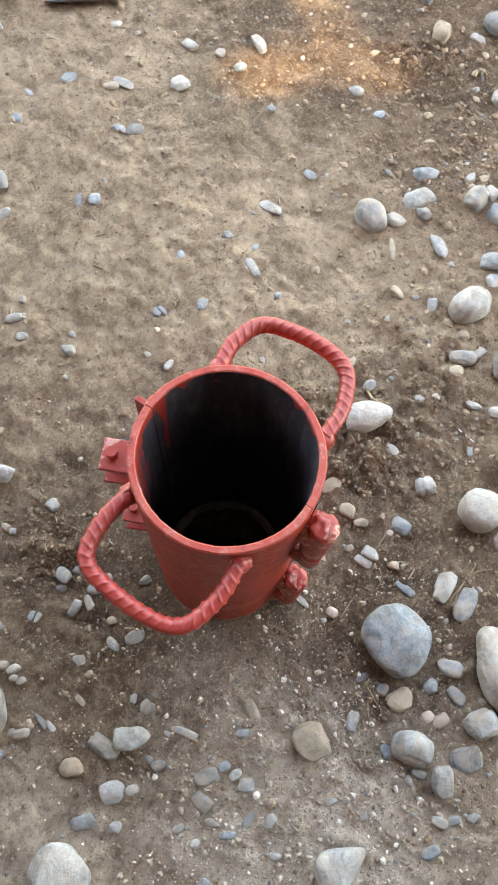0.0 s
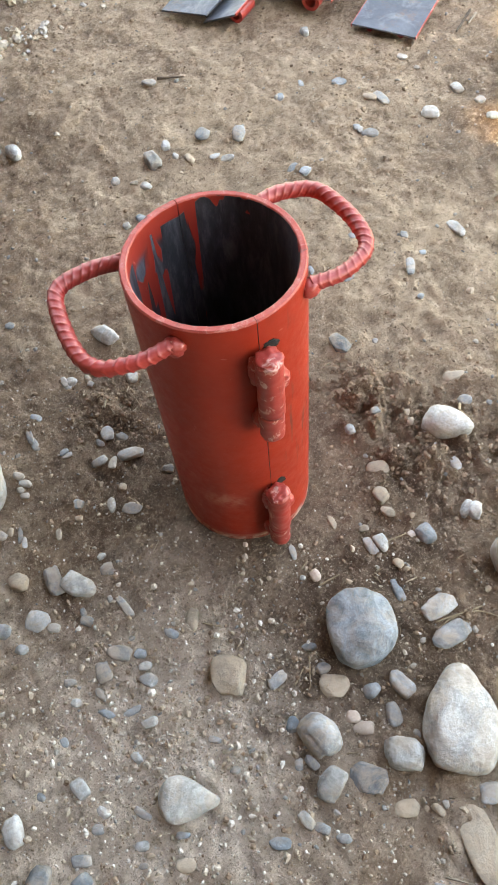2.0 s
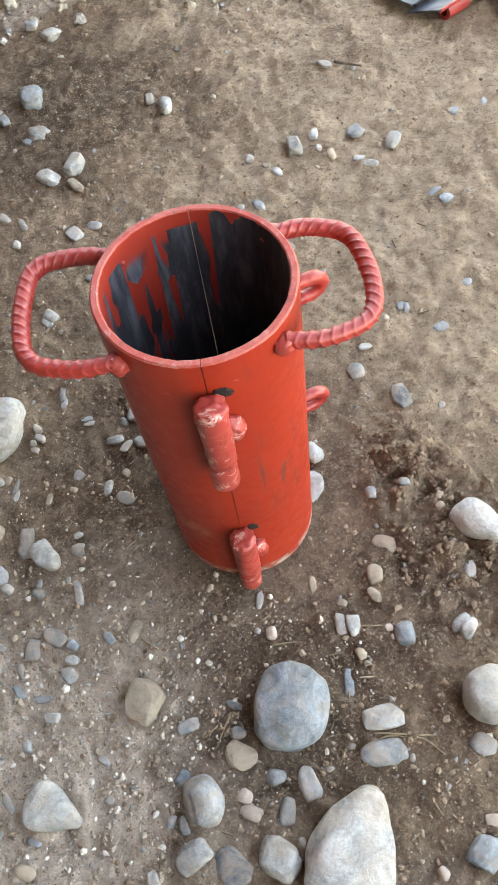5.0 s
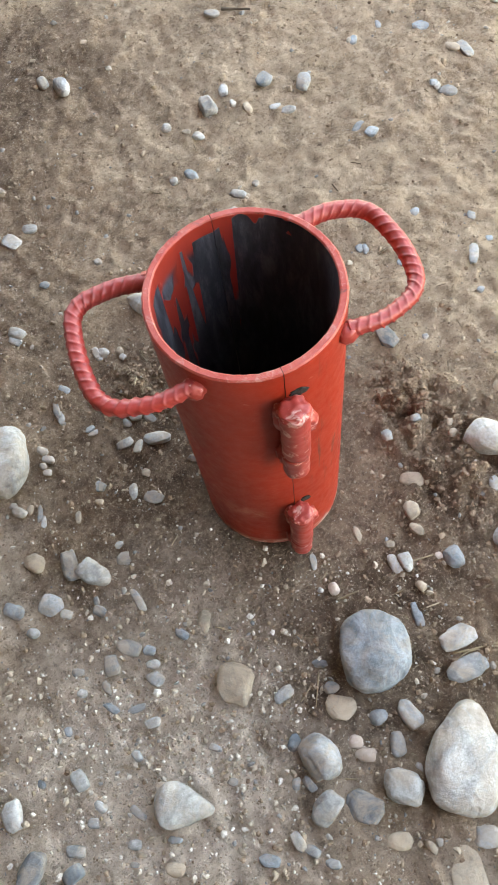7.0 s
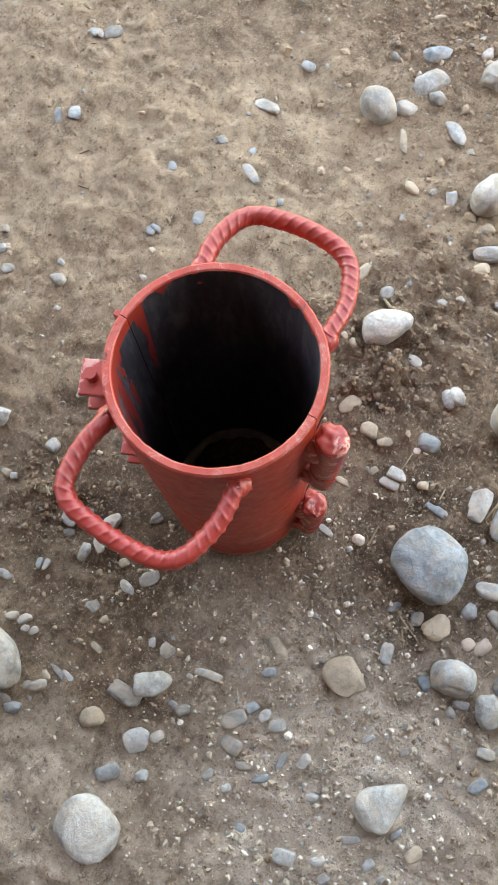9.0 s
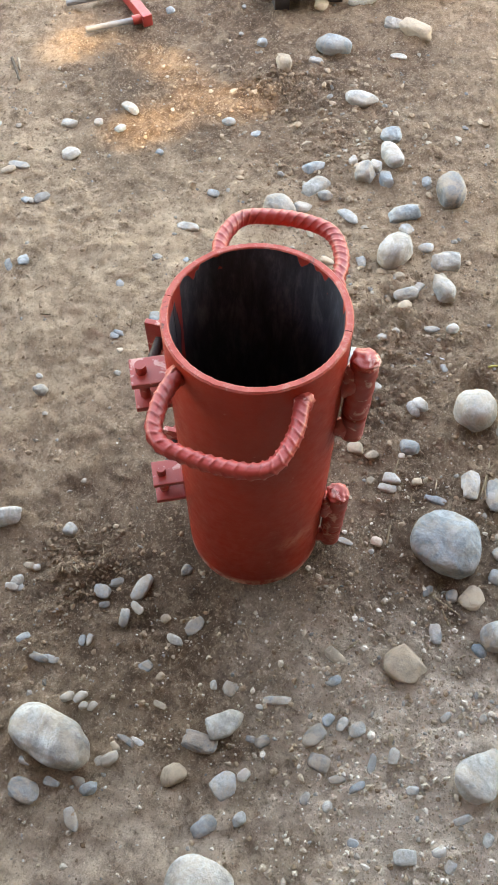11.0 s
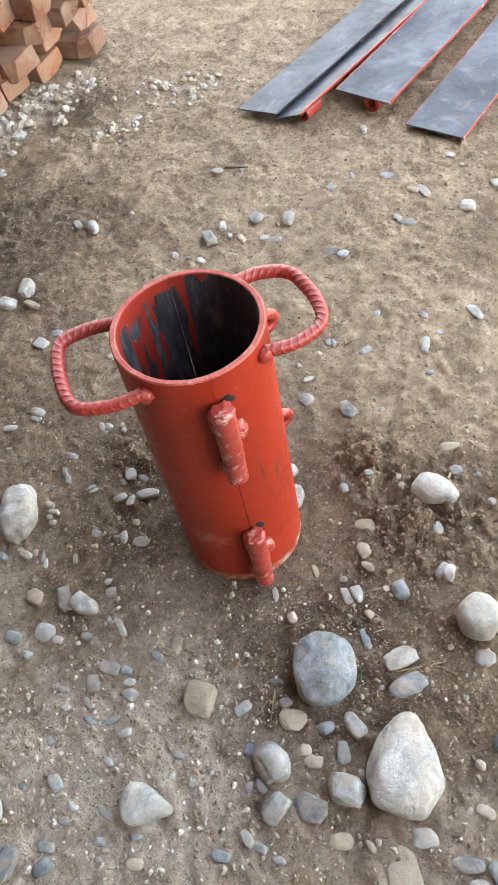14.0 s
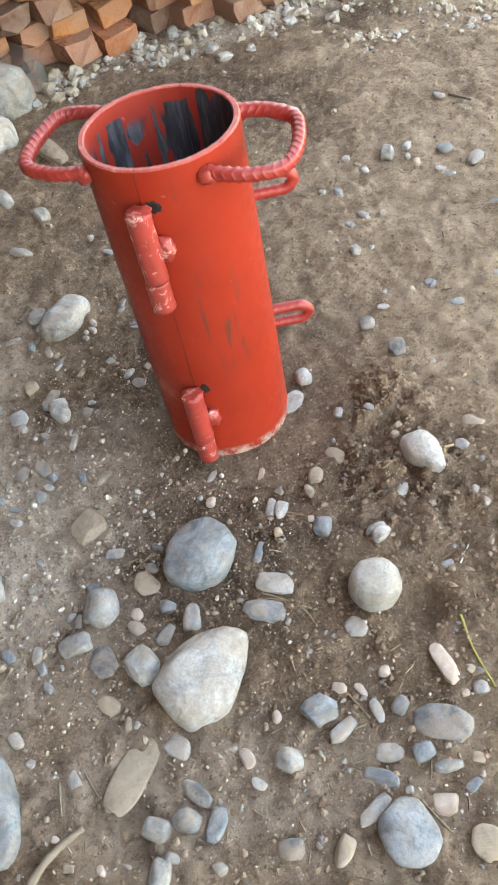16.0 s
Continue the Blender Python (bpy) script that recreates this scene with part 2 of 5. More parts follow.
def brick_material():
    m, n, l, b = mat("fired_brick", 0.7, 0, 0.4)
    info = n.new("ShaderNodeObjectInfo")
    c = n.new("ShaderNodeTexCoord")
    off = n.new("ShaderNodeVectorMath")
    off.operation = "ADD"
    l.new(c.outputs["Object"], off.inputs[0])
    l.new(info.outputs["Location"], off.inputs[1])
    tone = ramp(n, l, info.outputs["Random"], (0.0, (0.12, 0.062, 0.045)), (0.35, (0.23, 0.102, 0.065)), (0.7, (0.31, 0.150, 0.100)), (0.9, (0.36, 0.135, 0.070)), (1.0, (0.42, 0.175, 0.066)))
    mid = noise_tex(n, l, 16, 6, 0.65, 0.4, off.outputs[0])
    fine = noise_tex(n, l, 190, 6, 0.7, 0, off.outputs[0])
    col = mix(n, l, ramp(n, l, mid, (0.44, 0.0), (0.64, 0.65)), tone, (0.30, 0.215, 0.165))
    col = mix(n, l, ramp(n, l, fine, (0.3, 0.4), (0.5, 0.0)), col, (0.12, 0.06, 0.04))
    l.new(col, b.inputs["Base Color"])
    l.new(ramp(n, l, mid, (0.4, 0.16), (0.52, 0.75)), b.inputs["Roughness"])
    k = bump(n, l, b, mid, 0.6, 0.008)
    bump(n, l, b, fine, 0.5, 0.002, k)
    return m


def steel_sheet_material(name, lo, hi, rough=0.38):
    m, n, l, b = mat(name, rough, 0.1, 0.18)
    big = noise_tex(n, l, 6, 6, 0.65, 0.6)
    fine = noise_tex(n, l, 55, 8, 0.7)
    cloud = noise_tex(n, l, 15, 7, 0.7, 0.8)
    c = ramp(n, l, big, (0.35, lo), (0.65, hi))
    c = mix(n, l, ramp(n, l, cloud, (0.54, 0.0), (0.76, 0.35)), c, (0.36, 0.37, 0.39))
    c = mix(n, l, ramp(n, l, fine, (0.62, 0.0), (0.72, 0.4)), c, (0.42, 0.40, 0.38))
    c = mix(n, l, ramp(n, l, noise_tex(n, l, 22, 7, 0.75), (0.56, 0.0), (0.70, 0.6)), c, (0.17, 0.10, 0.07))
    l.new(c, b.inputs["Base Color"])
    l.new(ramp(n, l, fine, (0.3, rough - 0.1), (0.7, rough + 0.2)), b.inputs["Roughness"])
    bump(n, l, b, big, 0.15, 0.004)
    return m


def plain_material(name, col, rough=0.8, metal=0.0, scale=12):
    m, n, l, b = mat(name, rough, metal)
    f = noise_tex(n, l, scale, 6, 0.65)
    g = noise_tex(n, l, scale * 9, 6, 0.7)
    c = ramp(n, l, f, (0.3, tuple(v * 0.7 for v in col)), (0.7, col))
    c = mix(n, l, ramp(n, l, g, (0.3, 0.35), (0.6, 0.0)), c, tuple(v * 0.45 for v in col))
    l.new(c, b.inputs["Base Color"])
    bump(n, l, b, g, 0.4, 0.002)
    return m


HEIGHT, RADIUS, WALL = 0.410, 0.080, 0.0068
# x, y, half sizes, turn, soil, strength
PATCHES = [
    (0.55, 0.45, 0.62, 0.42, 40, "dry", 0.7),
    (0.30, 1.25, 0.50, 0.55, 0, "dry", 0.85),
    (-0.30, 0.78, 0.42, 0.26, 32, "wet_shade", 0.85),
    (0.00, 1.20, 0.15, 0.11, 20, "wet_shade", 0.8),
    (-0.08, 0.98, 0.14, 0.06, 30, "dry", 0.9),
    (0.76, 0.36, 0.34, 0.28, 40, "damp_shade", 0.75),
    (0.235, -0.085, 0.13, 0.11, 0, "wet_shade", 0.6),
    # these two: moist soil plus the mould's soft shade, put into the colour
    (-0.10, 0.06, 0.32, 0.26, 20, "damp_shade", 1.0),
    (-0.03, -0.02, 0.19, 0.16, 20, "wet_shade", 0.7),
    (0.20, -0.08, 0.20, 0.16, 0, "damp_shade", 0.6),
    (-0.25, -0.28, 0.40, 0.26, 25, "grey", 1.0),
    (-0.25, 1.17, 0.42, 0.10, 33, "grey", 0.9),
    (0.03, -0.15, 0.22, 0.14, -15, "damp_shade", 0.85),
    (0.27, -0.22, 0.24, 0.18, -20, "damp_shade", 0.35),
    (0.98, 0.28, 0.52, 0.36, 40, "damp_shade", 1.0),
    (0.92, 0.00, 0.34, 0.30, 0, "damp_shade", 0.8),
    (0.17, -0.35, 0.28, 0.17, 5, "damp_shade", 0.6),
    (0.03, -0.26, 0.18, 0.12, 20, "wet_shade", 0.75),
    (-0.42, 0.02, 0.14, 0.22, 0, "grey", 0.5),
    (0.42, 0.18, 0.32, 0.18, 20, "dry", 0.9),
    (0.20, 0.62, 0.26, 0.34, 0, "dry", 0.7),
    (0.10, -0.48, 0.30, 0.10, 10, "grey", 0.35),
    (-0.30, 0.30, 0.18, 0.24, 0, "damp_shade", 0.45),
]
EARTH = earth_material()
STONES = {
    "blue": stone_material("blue_grey_stone", (0.11, 0.142, 0.163), (0.29, 0.345, 0.38), 0.4, 0.28),
    "white": stone_material("pale_stone", (0.20, 0.203, 0.196), (0.45, 0.465, 0.455), 0.35, 0.38),
    "grey": stone_material("grey_stone", (0.20, 0.215, 0.22), (0.41, 0.43, 0.435)),
    "dark": stone_material("dark_slate_stone", (0.10, 0.115, 0.125), (0.25, 0.27, 0.28)),
    "tan": stone_material("tan_stone", (0.23, 0.185, 0.14), (0.40, 0.335, 0.26), 0.2, 0.6),
    "pink": stone_material("pinkish_stone", (0.36, 0.28, 0.235), (0.56, 0.47, 0.41), 0.1, 0.4),
}
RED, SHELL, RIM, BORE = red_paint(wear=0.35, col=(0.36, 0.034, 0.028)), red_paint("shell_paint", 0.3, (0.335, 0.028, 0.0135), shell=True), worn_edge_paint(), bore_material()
RED_WORN = red_paint("chipped_red_paint", 0.9, (0.38, 0.045, 0.036))
BARE = steel_sheet_material("bare_steel", (0.14, 0.14, 0.15), (0.26, 0.26, 0.27), 0.45)
SHEET = steel_sheet_material("steel_sheet", (0.045, 0.052, 0.065), (0.12, 0.137, 0.165), 0.6)
SHEET_PALE = steel_sheet_material("pale_steel_sheet", (0.22, 0.235, 0.25), (0.34, 0.36, 0.385), 0.5)
DARK_IRON = plain_material("dark_iron", (0.06, 0.05, 0.05), 0.6, 0.5, 40)
# black that stands in for the shade in the hinge notch
NOTCH_BLACK = plain_material("notch_shade_black", (0.016, 0.015, 0.015), 0.9, 0.0, 40)
RUSTY = plain_material("rusty_rod", (0.15, 0.095, 0.065), 0.65, 0.3, 40)
BRICK = brick_material()
# dark tone for the unseen walls, so they bounce little light
BLOCKER_DARK = plain_material("blocker_dark", (0.13, 0.105, 0.08), 0.9, 0, 3)
BOARDS = plain_material("roof_boards", (0.14, 0.105, 0.075), 0.9, 0, 5)
# pale colour for the arc of light at the mould's inner foot
FOOT_LIGHT = plain_material("pale_foot_light", (0.42, 0.40, 0.37), 0.9, 0, 60)
STRAW = plain_material("dry_straw", (0.29, 0.22, 0.14), 0.8, 0, 60)
YELLOW = plain_material("green_yellow_bark", (0.36, 0.31, 0.08), 0.6, 0, 60)
BARK = plain_material("dark_bark", (0.09, 0.065, 0.045), 0.9, 0, 60)
PALE = plain_material("white_strip", (0.75, 0.74, 0.72), 0.5, 0, 60)
TWIG = plain_material("pale_twig", (0.30, 0.24, 0.18), 0.85, 0, 60)


# ---- helpers for building ----
def part(name, bm, material, parent=None, label="", smooth=False):
    me = bpy.data.meshes.new(name)
    bm.to_mesh(me)
    bm.free()
    for m in material if isinstance(material, (list, tuple)) else [material]:
        me.materials.append(m)
    if smooth:
        me.shade_smooth()
    ob = new(name, me)
    if parent is not None:
        ob.parent = parent
    return tagged(ob, label)


def thing(name, label, category, m=None, group="", kind=""):
    ob = tagged(new(name), label, category, group, kind)
    if m is not None:
        ob.matrix_world = m
    return ob


def mesh_of(name, verts, faces, material, smooth=True, parent=None):
    me = bpy.data.meshes.new(name)
    me.from_pydata(verts, [], faces)
    me.materials.append(material)
    if smooth:
        me.shade_smooth()
    ob = new(name, me)
    if parent is not None:
        ob.parent = parent
    return ob


def box(bm, size, m, bevel=0.0):
    r = bmesh.ops.create_cube(bm, size=1, matrix=m @ Matrix.Diagonal((*size, 1)))
    if bevel:
        edges = list({e for v in r["verts"] for e in v.link_edges})
        bmesh.ops.bevel(bm, geom=edges, offset=bevel, segments=2, affect="EDGES", profile=0.6)


def rounded(points, radius, steps=6):
    """A polyline with its corners rounded."""
    pts = [Vector(p) for p in points]
    out = [pts[0]]
    for a, b, c in zip(pts, pts[1:], pts[2:]):
        u, v = (a - b), (c - b)
        k = min(radius, u.length * 0.48, v.length * 0.48)
        p, q = b + u.normalized() * k, b + v.normalized() * k
        for i in range(steps + 1):
            t = i / steps
            out.append(p * (1 - t) ** 2 + b * 2 * t * (1 - t) + q * t * t)
    return out + [pts[-1]]


def sweep(points, radius, step=0.0015, seg=16, rib=0.0, pitch=0.009, wobble=0.0, seed=0, taper=1.0):
    """A rod along a path; rib: height of the slanting ribs of reinforcing steel."""
    pts = [Vector(p) for p in points]
    fine = []
    for a, b in zip(pts, pts[1:]):
        k = max(1, round((b - a).length / step))
        fine += [a.lerp(b, i / k) for i in range(k)]
    fine.append(pts[-1])
    bm = bmesh.new()
    rings, s = [], 0.0
    tangent = (fine[1] - fine[0]).normalized()
    side = tangent.orthogonal().normalized()
    for i, p in enumerate(fine):
        t = (fine[min(i + 1, len(fine) - 1)] - fine[max(i - 1, 0)]).normalized()
        side = (side - t * side.dot(t)).normalized()
        up = t.cross(side)
        if i:
            s += (p - fine[i - 1]).length
        f = i / max(1, len(fine) - 1)
        ring = []
        for j in range(seg):
            a = 2 * math.pi * j / seg
            r = radius * (1 + (taper - 1) * f)
            if rib:
                ph = s / pitch * 2 * math.pi + (a if a < math.pi else 2 * math.pi - a) * 2.8
                r += rib * max(0.0, math.cos(ph)) ** 7 * min(1, abs(math.sin(a)) * 3)
                r += rib * 0.6 * (abs(math.cos(a)) > 0.97)
            d = side * math.cos(a) + up * math.sin(a)
            if wobble:
                r += wobble * noise.noise((p + d * radius) * 160 + Vector((seed, 0, 0)))
            ring.append(bm.verts.new(p + d * r))
        rings.append(ring)
    for a, b in zip(rings, rings[1:]):
        for j in range(seg):
            bm.faces.new((a[j], a[(j + 1) % seg], b[(j + 1) % seg], b[j]))
    bm.faces.new(rings[0][::-1])
    bm.faces.new(rings[-1])
    return bm


def lump(bm, centre, size, seed, rough=0.35, level=3):
    """A weld bead or lump."""
    r = bmesh.ops.create_icosphere(bm, subdivisions=level, radius=1)
    for v in r["verts"]:
        k = 1 + rough * noise.noise(v.co * 2.2 + Vector((seed * 7.3, 0, 0)))
        v.co = Vector(centre) + Vector((v.co.x * size[0], v.co.y * size[1], v.co.z * size[2])) * k


ICO = {}


def ico(level):
    if level not in ICO:
        bm = bmesh.new()
        bmesh.ops.create_icosphere(bm, subdivisions=level, radius=1)
        bm.verts.ensure_lookup_table()
        ICO[level] = (np.array([v.co for v in bm.verts]), [[v.index for v in f.verts] for f in bm.faces])
        bm.free()
    return ICO[level]


# ---- ground: one sheet of trodden earth, fine near the mould and coarse far off ----
def ground_z(x, y):
    p = Vector((x, y, 0))
    z = 0.010 * noise.noise(p * 1.7) + 0.006 * noise.noise(p * 5.0 + Vector((3, 1, 0)))
    z += 0.0058 * noise.noise(p * 21) + 0.0040 * noise.noise(p * 52)
    z += 0.0048 * max(0.0, noise.noise(p * 64 + Vector((0, 5, 0)))) * (1 + noise.noise(p * 7)) + 0.0018 * noise.noise(p * 115)
    for cx, cy, r, h in ((0.272, -0.258, 0.030, 0.020), (0.035, -0.522, 0.022, 0.010)):
        d2 = ((x - cx) ** 2 + (y - cy) ** 2) / (r * r)
        z -= h * math.exp(-d2 * d2) if d2 < 4 else 0
    # loose, dug-up soil beside the mould
    for cx, cy, r, h in ((0.20, 0.035, 0.075, 0.012), (0.215, -0.065, 0.12, 0.011), (0.36, -0.11, 0.14, 0.008), (-0.11, 0.19, 0.06, 0.008), (0.86, 0.16, 0.10, 0.008)):
        d2 = ((x - cx) ** 2 + (y - cy) ** 2) / (r * r)
        if d2 < 4:
            z += h * math.exp(-2 * d2) * (0.5 + 1.7 * noise.noise(p * 38 + Vector((9, 0, 0))) + 1.5 * abs(noise.noise(p * 62)) + 0.6 * noise.noise(p * 110))
    k = min(1.0, max(0.0, (math.hypot(x, y) - 0.085) / 0.10))
    return z * k * k * (3 - 2 * k)


def axis(lo, hi, step, far):
    n = round((hi - lo) / step)
    mid = [lo + (hi - lo) * i / n for i in range(n + 1)]
    out, d, a = [], step, hi
    while a < far:
        d *= 1.35
        a += d
        out.append(a)
    left, d, a = [], step, lo
    while a > -far:
        d *= 1.35
        a -= d
        left.append(a)
    return left[::-1] + mid + out


def build_ground():
    xs, ys = axis(-0.95, 1.45, 0.0040, 220), axis(-0.75, 1.75, 0.0040, 220)
    z = np.array([[ground_z(x, y) if abs(x) < 4 and abs(y) < 4 else 0.0 for x in xs] for y in ys])
    ax, ay = np.array(xs), np.array(ys)
    # soil banked up unevenly round each stone, with a thin gap on one side
    for x, y, length, width, height, turn in BEDS:
        reach = length * 1.1
        i0, i1 = np.searchsorted(ax, (x - reach, x + reach))
        j0, j1 = np.searchsorted(ay, (y - reach, y + reach))
        gx, gy = np.meshgrid(ax[i0:i1] - x, ay[j0:j1] - y)
        c, s = math.cos(radians(turn)), math.sin(radians(turn))
        r = np.hypot((gx * c + gy * s) / (length * 0.5), (gy * c - gx * s) / (width * 0.5))
        lift = min(0.0075, 0.30 * height)
        patchy = np.array([[noise.noise(Vector((u * 40, v * 40, x * 31))) for u in gx[0]] for v in gy[:, 0]]).reshape(gx.shape)
        z[j0:j1, i0:i1] += lift * (0.35 + 1.5 * patchy) * np.exp(-((r - 0.98) / 0.24) ** 2)
    verts = [(x, y, h) for y, row in zip(ys, z.tolist()) for x, h in zip(xs, row)]
    w = len(xs)
    faces = [(j * w + i, j * w + i + 1, (j + 1) * w + i + 1, (j + 1) * w + i) for j in range(len(ys) - 1) for i in range(w - 1)]
    g = mesh_of("ground", verts, faces, EARTH)
    tagged(g, "trodden brown earth floor with dry dusty patches", "ground", "", "structure")


# ---- unseen shed added to shape the light: walls on two sides, a roof with small gaps, open to the daylight on the others ----
def build_unseen_shed():
    # unseen walls, added to keep daylight off from west and south
    for name, size, m in (
        ("wall_west", (0.2, 5.4, 2.8), pose(-2.4, -0.1, 1.4)),
        ("wall_south", (3.2, 0.2, 2.8), pose(-0.7, -2.7, 1.4)),
    ):
        bm = bmesh.new()
        box(bm, size, m)
        tagged(part(name, bm, BLOCKER_DARK), "plain dark unseen wall added to block daylight", "wall", "", "structure")
    # roof: an unseen sheet that keeps the sun off, with gaps placed for the sun spots
    z, lo, hi = 2.8, (-2.5, -2.8), (0.85, 1.9)
    gaps = []
    for gx, gy, r in ((0.895, 0.580, 0.0208), (0.925, 0.550, 0.0169), (0.865, 0.600, 0.0156), (0.955, 0.600, 0.0130), (0.888, 0.395, 0.0182), (0.86, 0.36, 0.0143), (0.825, 0.31, 0.0156), (0.80, 0.27, 0.0130), (0.695, 0.372, 0.0208), (0.672, 0.402, 0.0156), (0.725, 0.345, 0.0156), (0.765, 0.355, 0.0130), (0.79, 0.235, 0.0156), (0.82, 0.205, 0.0130), (0.765, 0.31, 0.0156), (0.90, 0.45, 0.0117), (1.06, 0.66, 0.0156)):
        k = z / SUN_DIR.z
        gaps.append((gx + SUN_DIR.x * k, gy + SUN_DIR.y * k, r))
    bm = bmesh.new()
    corners = [bm.verts.new((x, y, z)) for x, y in ((lo[0], lo[1]), (hi[0], lo[1]), (hi[0], hi[1]), (lo[0], hi[1]))]
    edges = [bm.edges.new((corners[i], corners[(i + 1) % 4])) for i in range(4)]
    for n, (gx, gy, r) in enumerate(gaps):
        ring = []
        for i in range(10):
            a = 2 * math.pi * i / 10
            q = r * (1 + 0.35 * noise.noise(Vector((math.cos(a), math.sin(a), n * 3.1))))
            ring.append(bm.verts.new((gx + q * math.cos(a), gy + q * math.sin(a), z)))
        edges += [bm.edges.new((ring[i], ring[(i + 1) % 10])) for i in range(10)]
    bmesh.ops.triangle_fill(bm, use_beauty=True, edges=edges)
    r = bmesh.ops.extrude_face_region(bm, geom=list(bm.faces))
    for v in r["geom"]:
        if isinstance(v, bmesh.types.BMVert):
            v.co.z += 0.006
    bmesh.ops.recalc_face_normals(bm, faces=list(bm.faces))
    tagged(part("ceiling", bm, BOARDS), "unseen shed roof added for shade, with small gaps for sun spots", "ceiling", "", "structure")


build_unseen_shed()


# ---- the split steel mould ----
def half_shell(side):
    """One half of the pipe, from seam to seam; side: 1 towards +x, -1 towards -x."""
    near, far = 0.0003 / RADIUS, 0.0004 / RADIUS
    n = 72
    prof = [(RADIUS - WALL, 0.0), (RADIUS - WALL, 0.10), (RADIUS - WALL, 0.20), (RADIUS - WALL, 0.30), (RADIUS - WALL, HEIGHT - 0.0012), (RADIUS - WALL + 0.0011, HEIGHT),
            (RADIUS - 0.0014, HEIGHT), (RADIUS, HEIGHT - 0.0016), (RADIUS, 0.34), (RADIUS, 0.28), (RADIUS, 0.21), (RADIUS, 0.14), (RADIUS, 0.07), (RADIUS, 0.0)]
    bm = bmesh.new()
    rows = []
    for i in range(n + 1):
        a = -math.pi / 2 + near + (math.pi - near - far) * i / n
        row = []
        for r, z in prof:
            d = Vector((math.cos(a) * side, math.sin(a), 0))
            k = 0.0004 * noise.noise(d * 3 + Vector((0, 0, z * 9)))
            if z > HEIGHT - 0.003:
                k += 0.0005 * noise.noise(d * 22)
                z += 0.0006 * noise.noise(d * 17 + Vector((5, 0, 0)))
            row.append(bm.verts.new((d.x * (r + k), d.y * (r + k), z)))
        rows.append(row)
    for a, b in zip(rows, rows[1:]):
        for j in range(len(prof) - 1):
            f = bm.faces.new((a[j], a[j + 1], b[j + 1], b[j]))
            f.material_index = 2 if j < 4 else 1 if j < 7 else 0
            f.smooth = True
    for row in (rows[0], rows[-1]):
        f = bm.faces.new(row)
        f.material_index = 2
    for a, b in zip(rows, rows[1:]):
        f = bm.faces.new((a[-1], a[0], b[0], b[-1]))
        f.material_index = 2
    bmesh.ops.recalc_face_normals(bm, faces=list(bm.faces))
    for e in bm.edges:
        e.smooth = e.calc_face_angle(0) < radians(35)
    return bm


def weld(centre, size, seed, rough, parent, level=3):
    bm = bmesh.new()
    lump(bm, centre, size, seed, rough, level)
    return part("weld", bm, RED_WORN, parent, "lumpy weld bead", True)


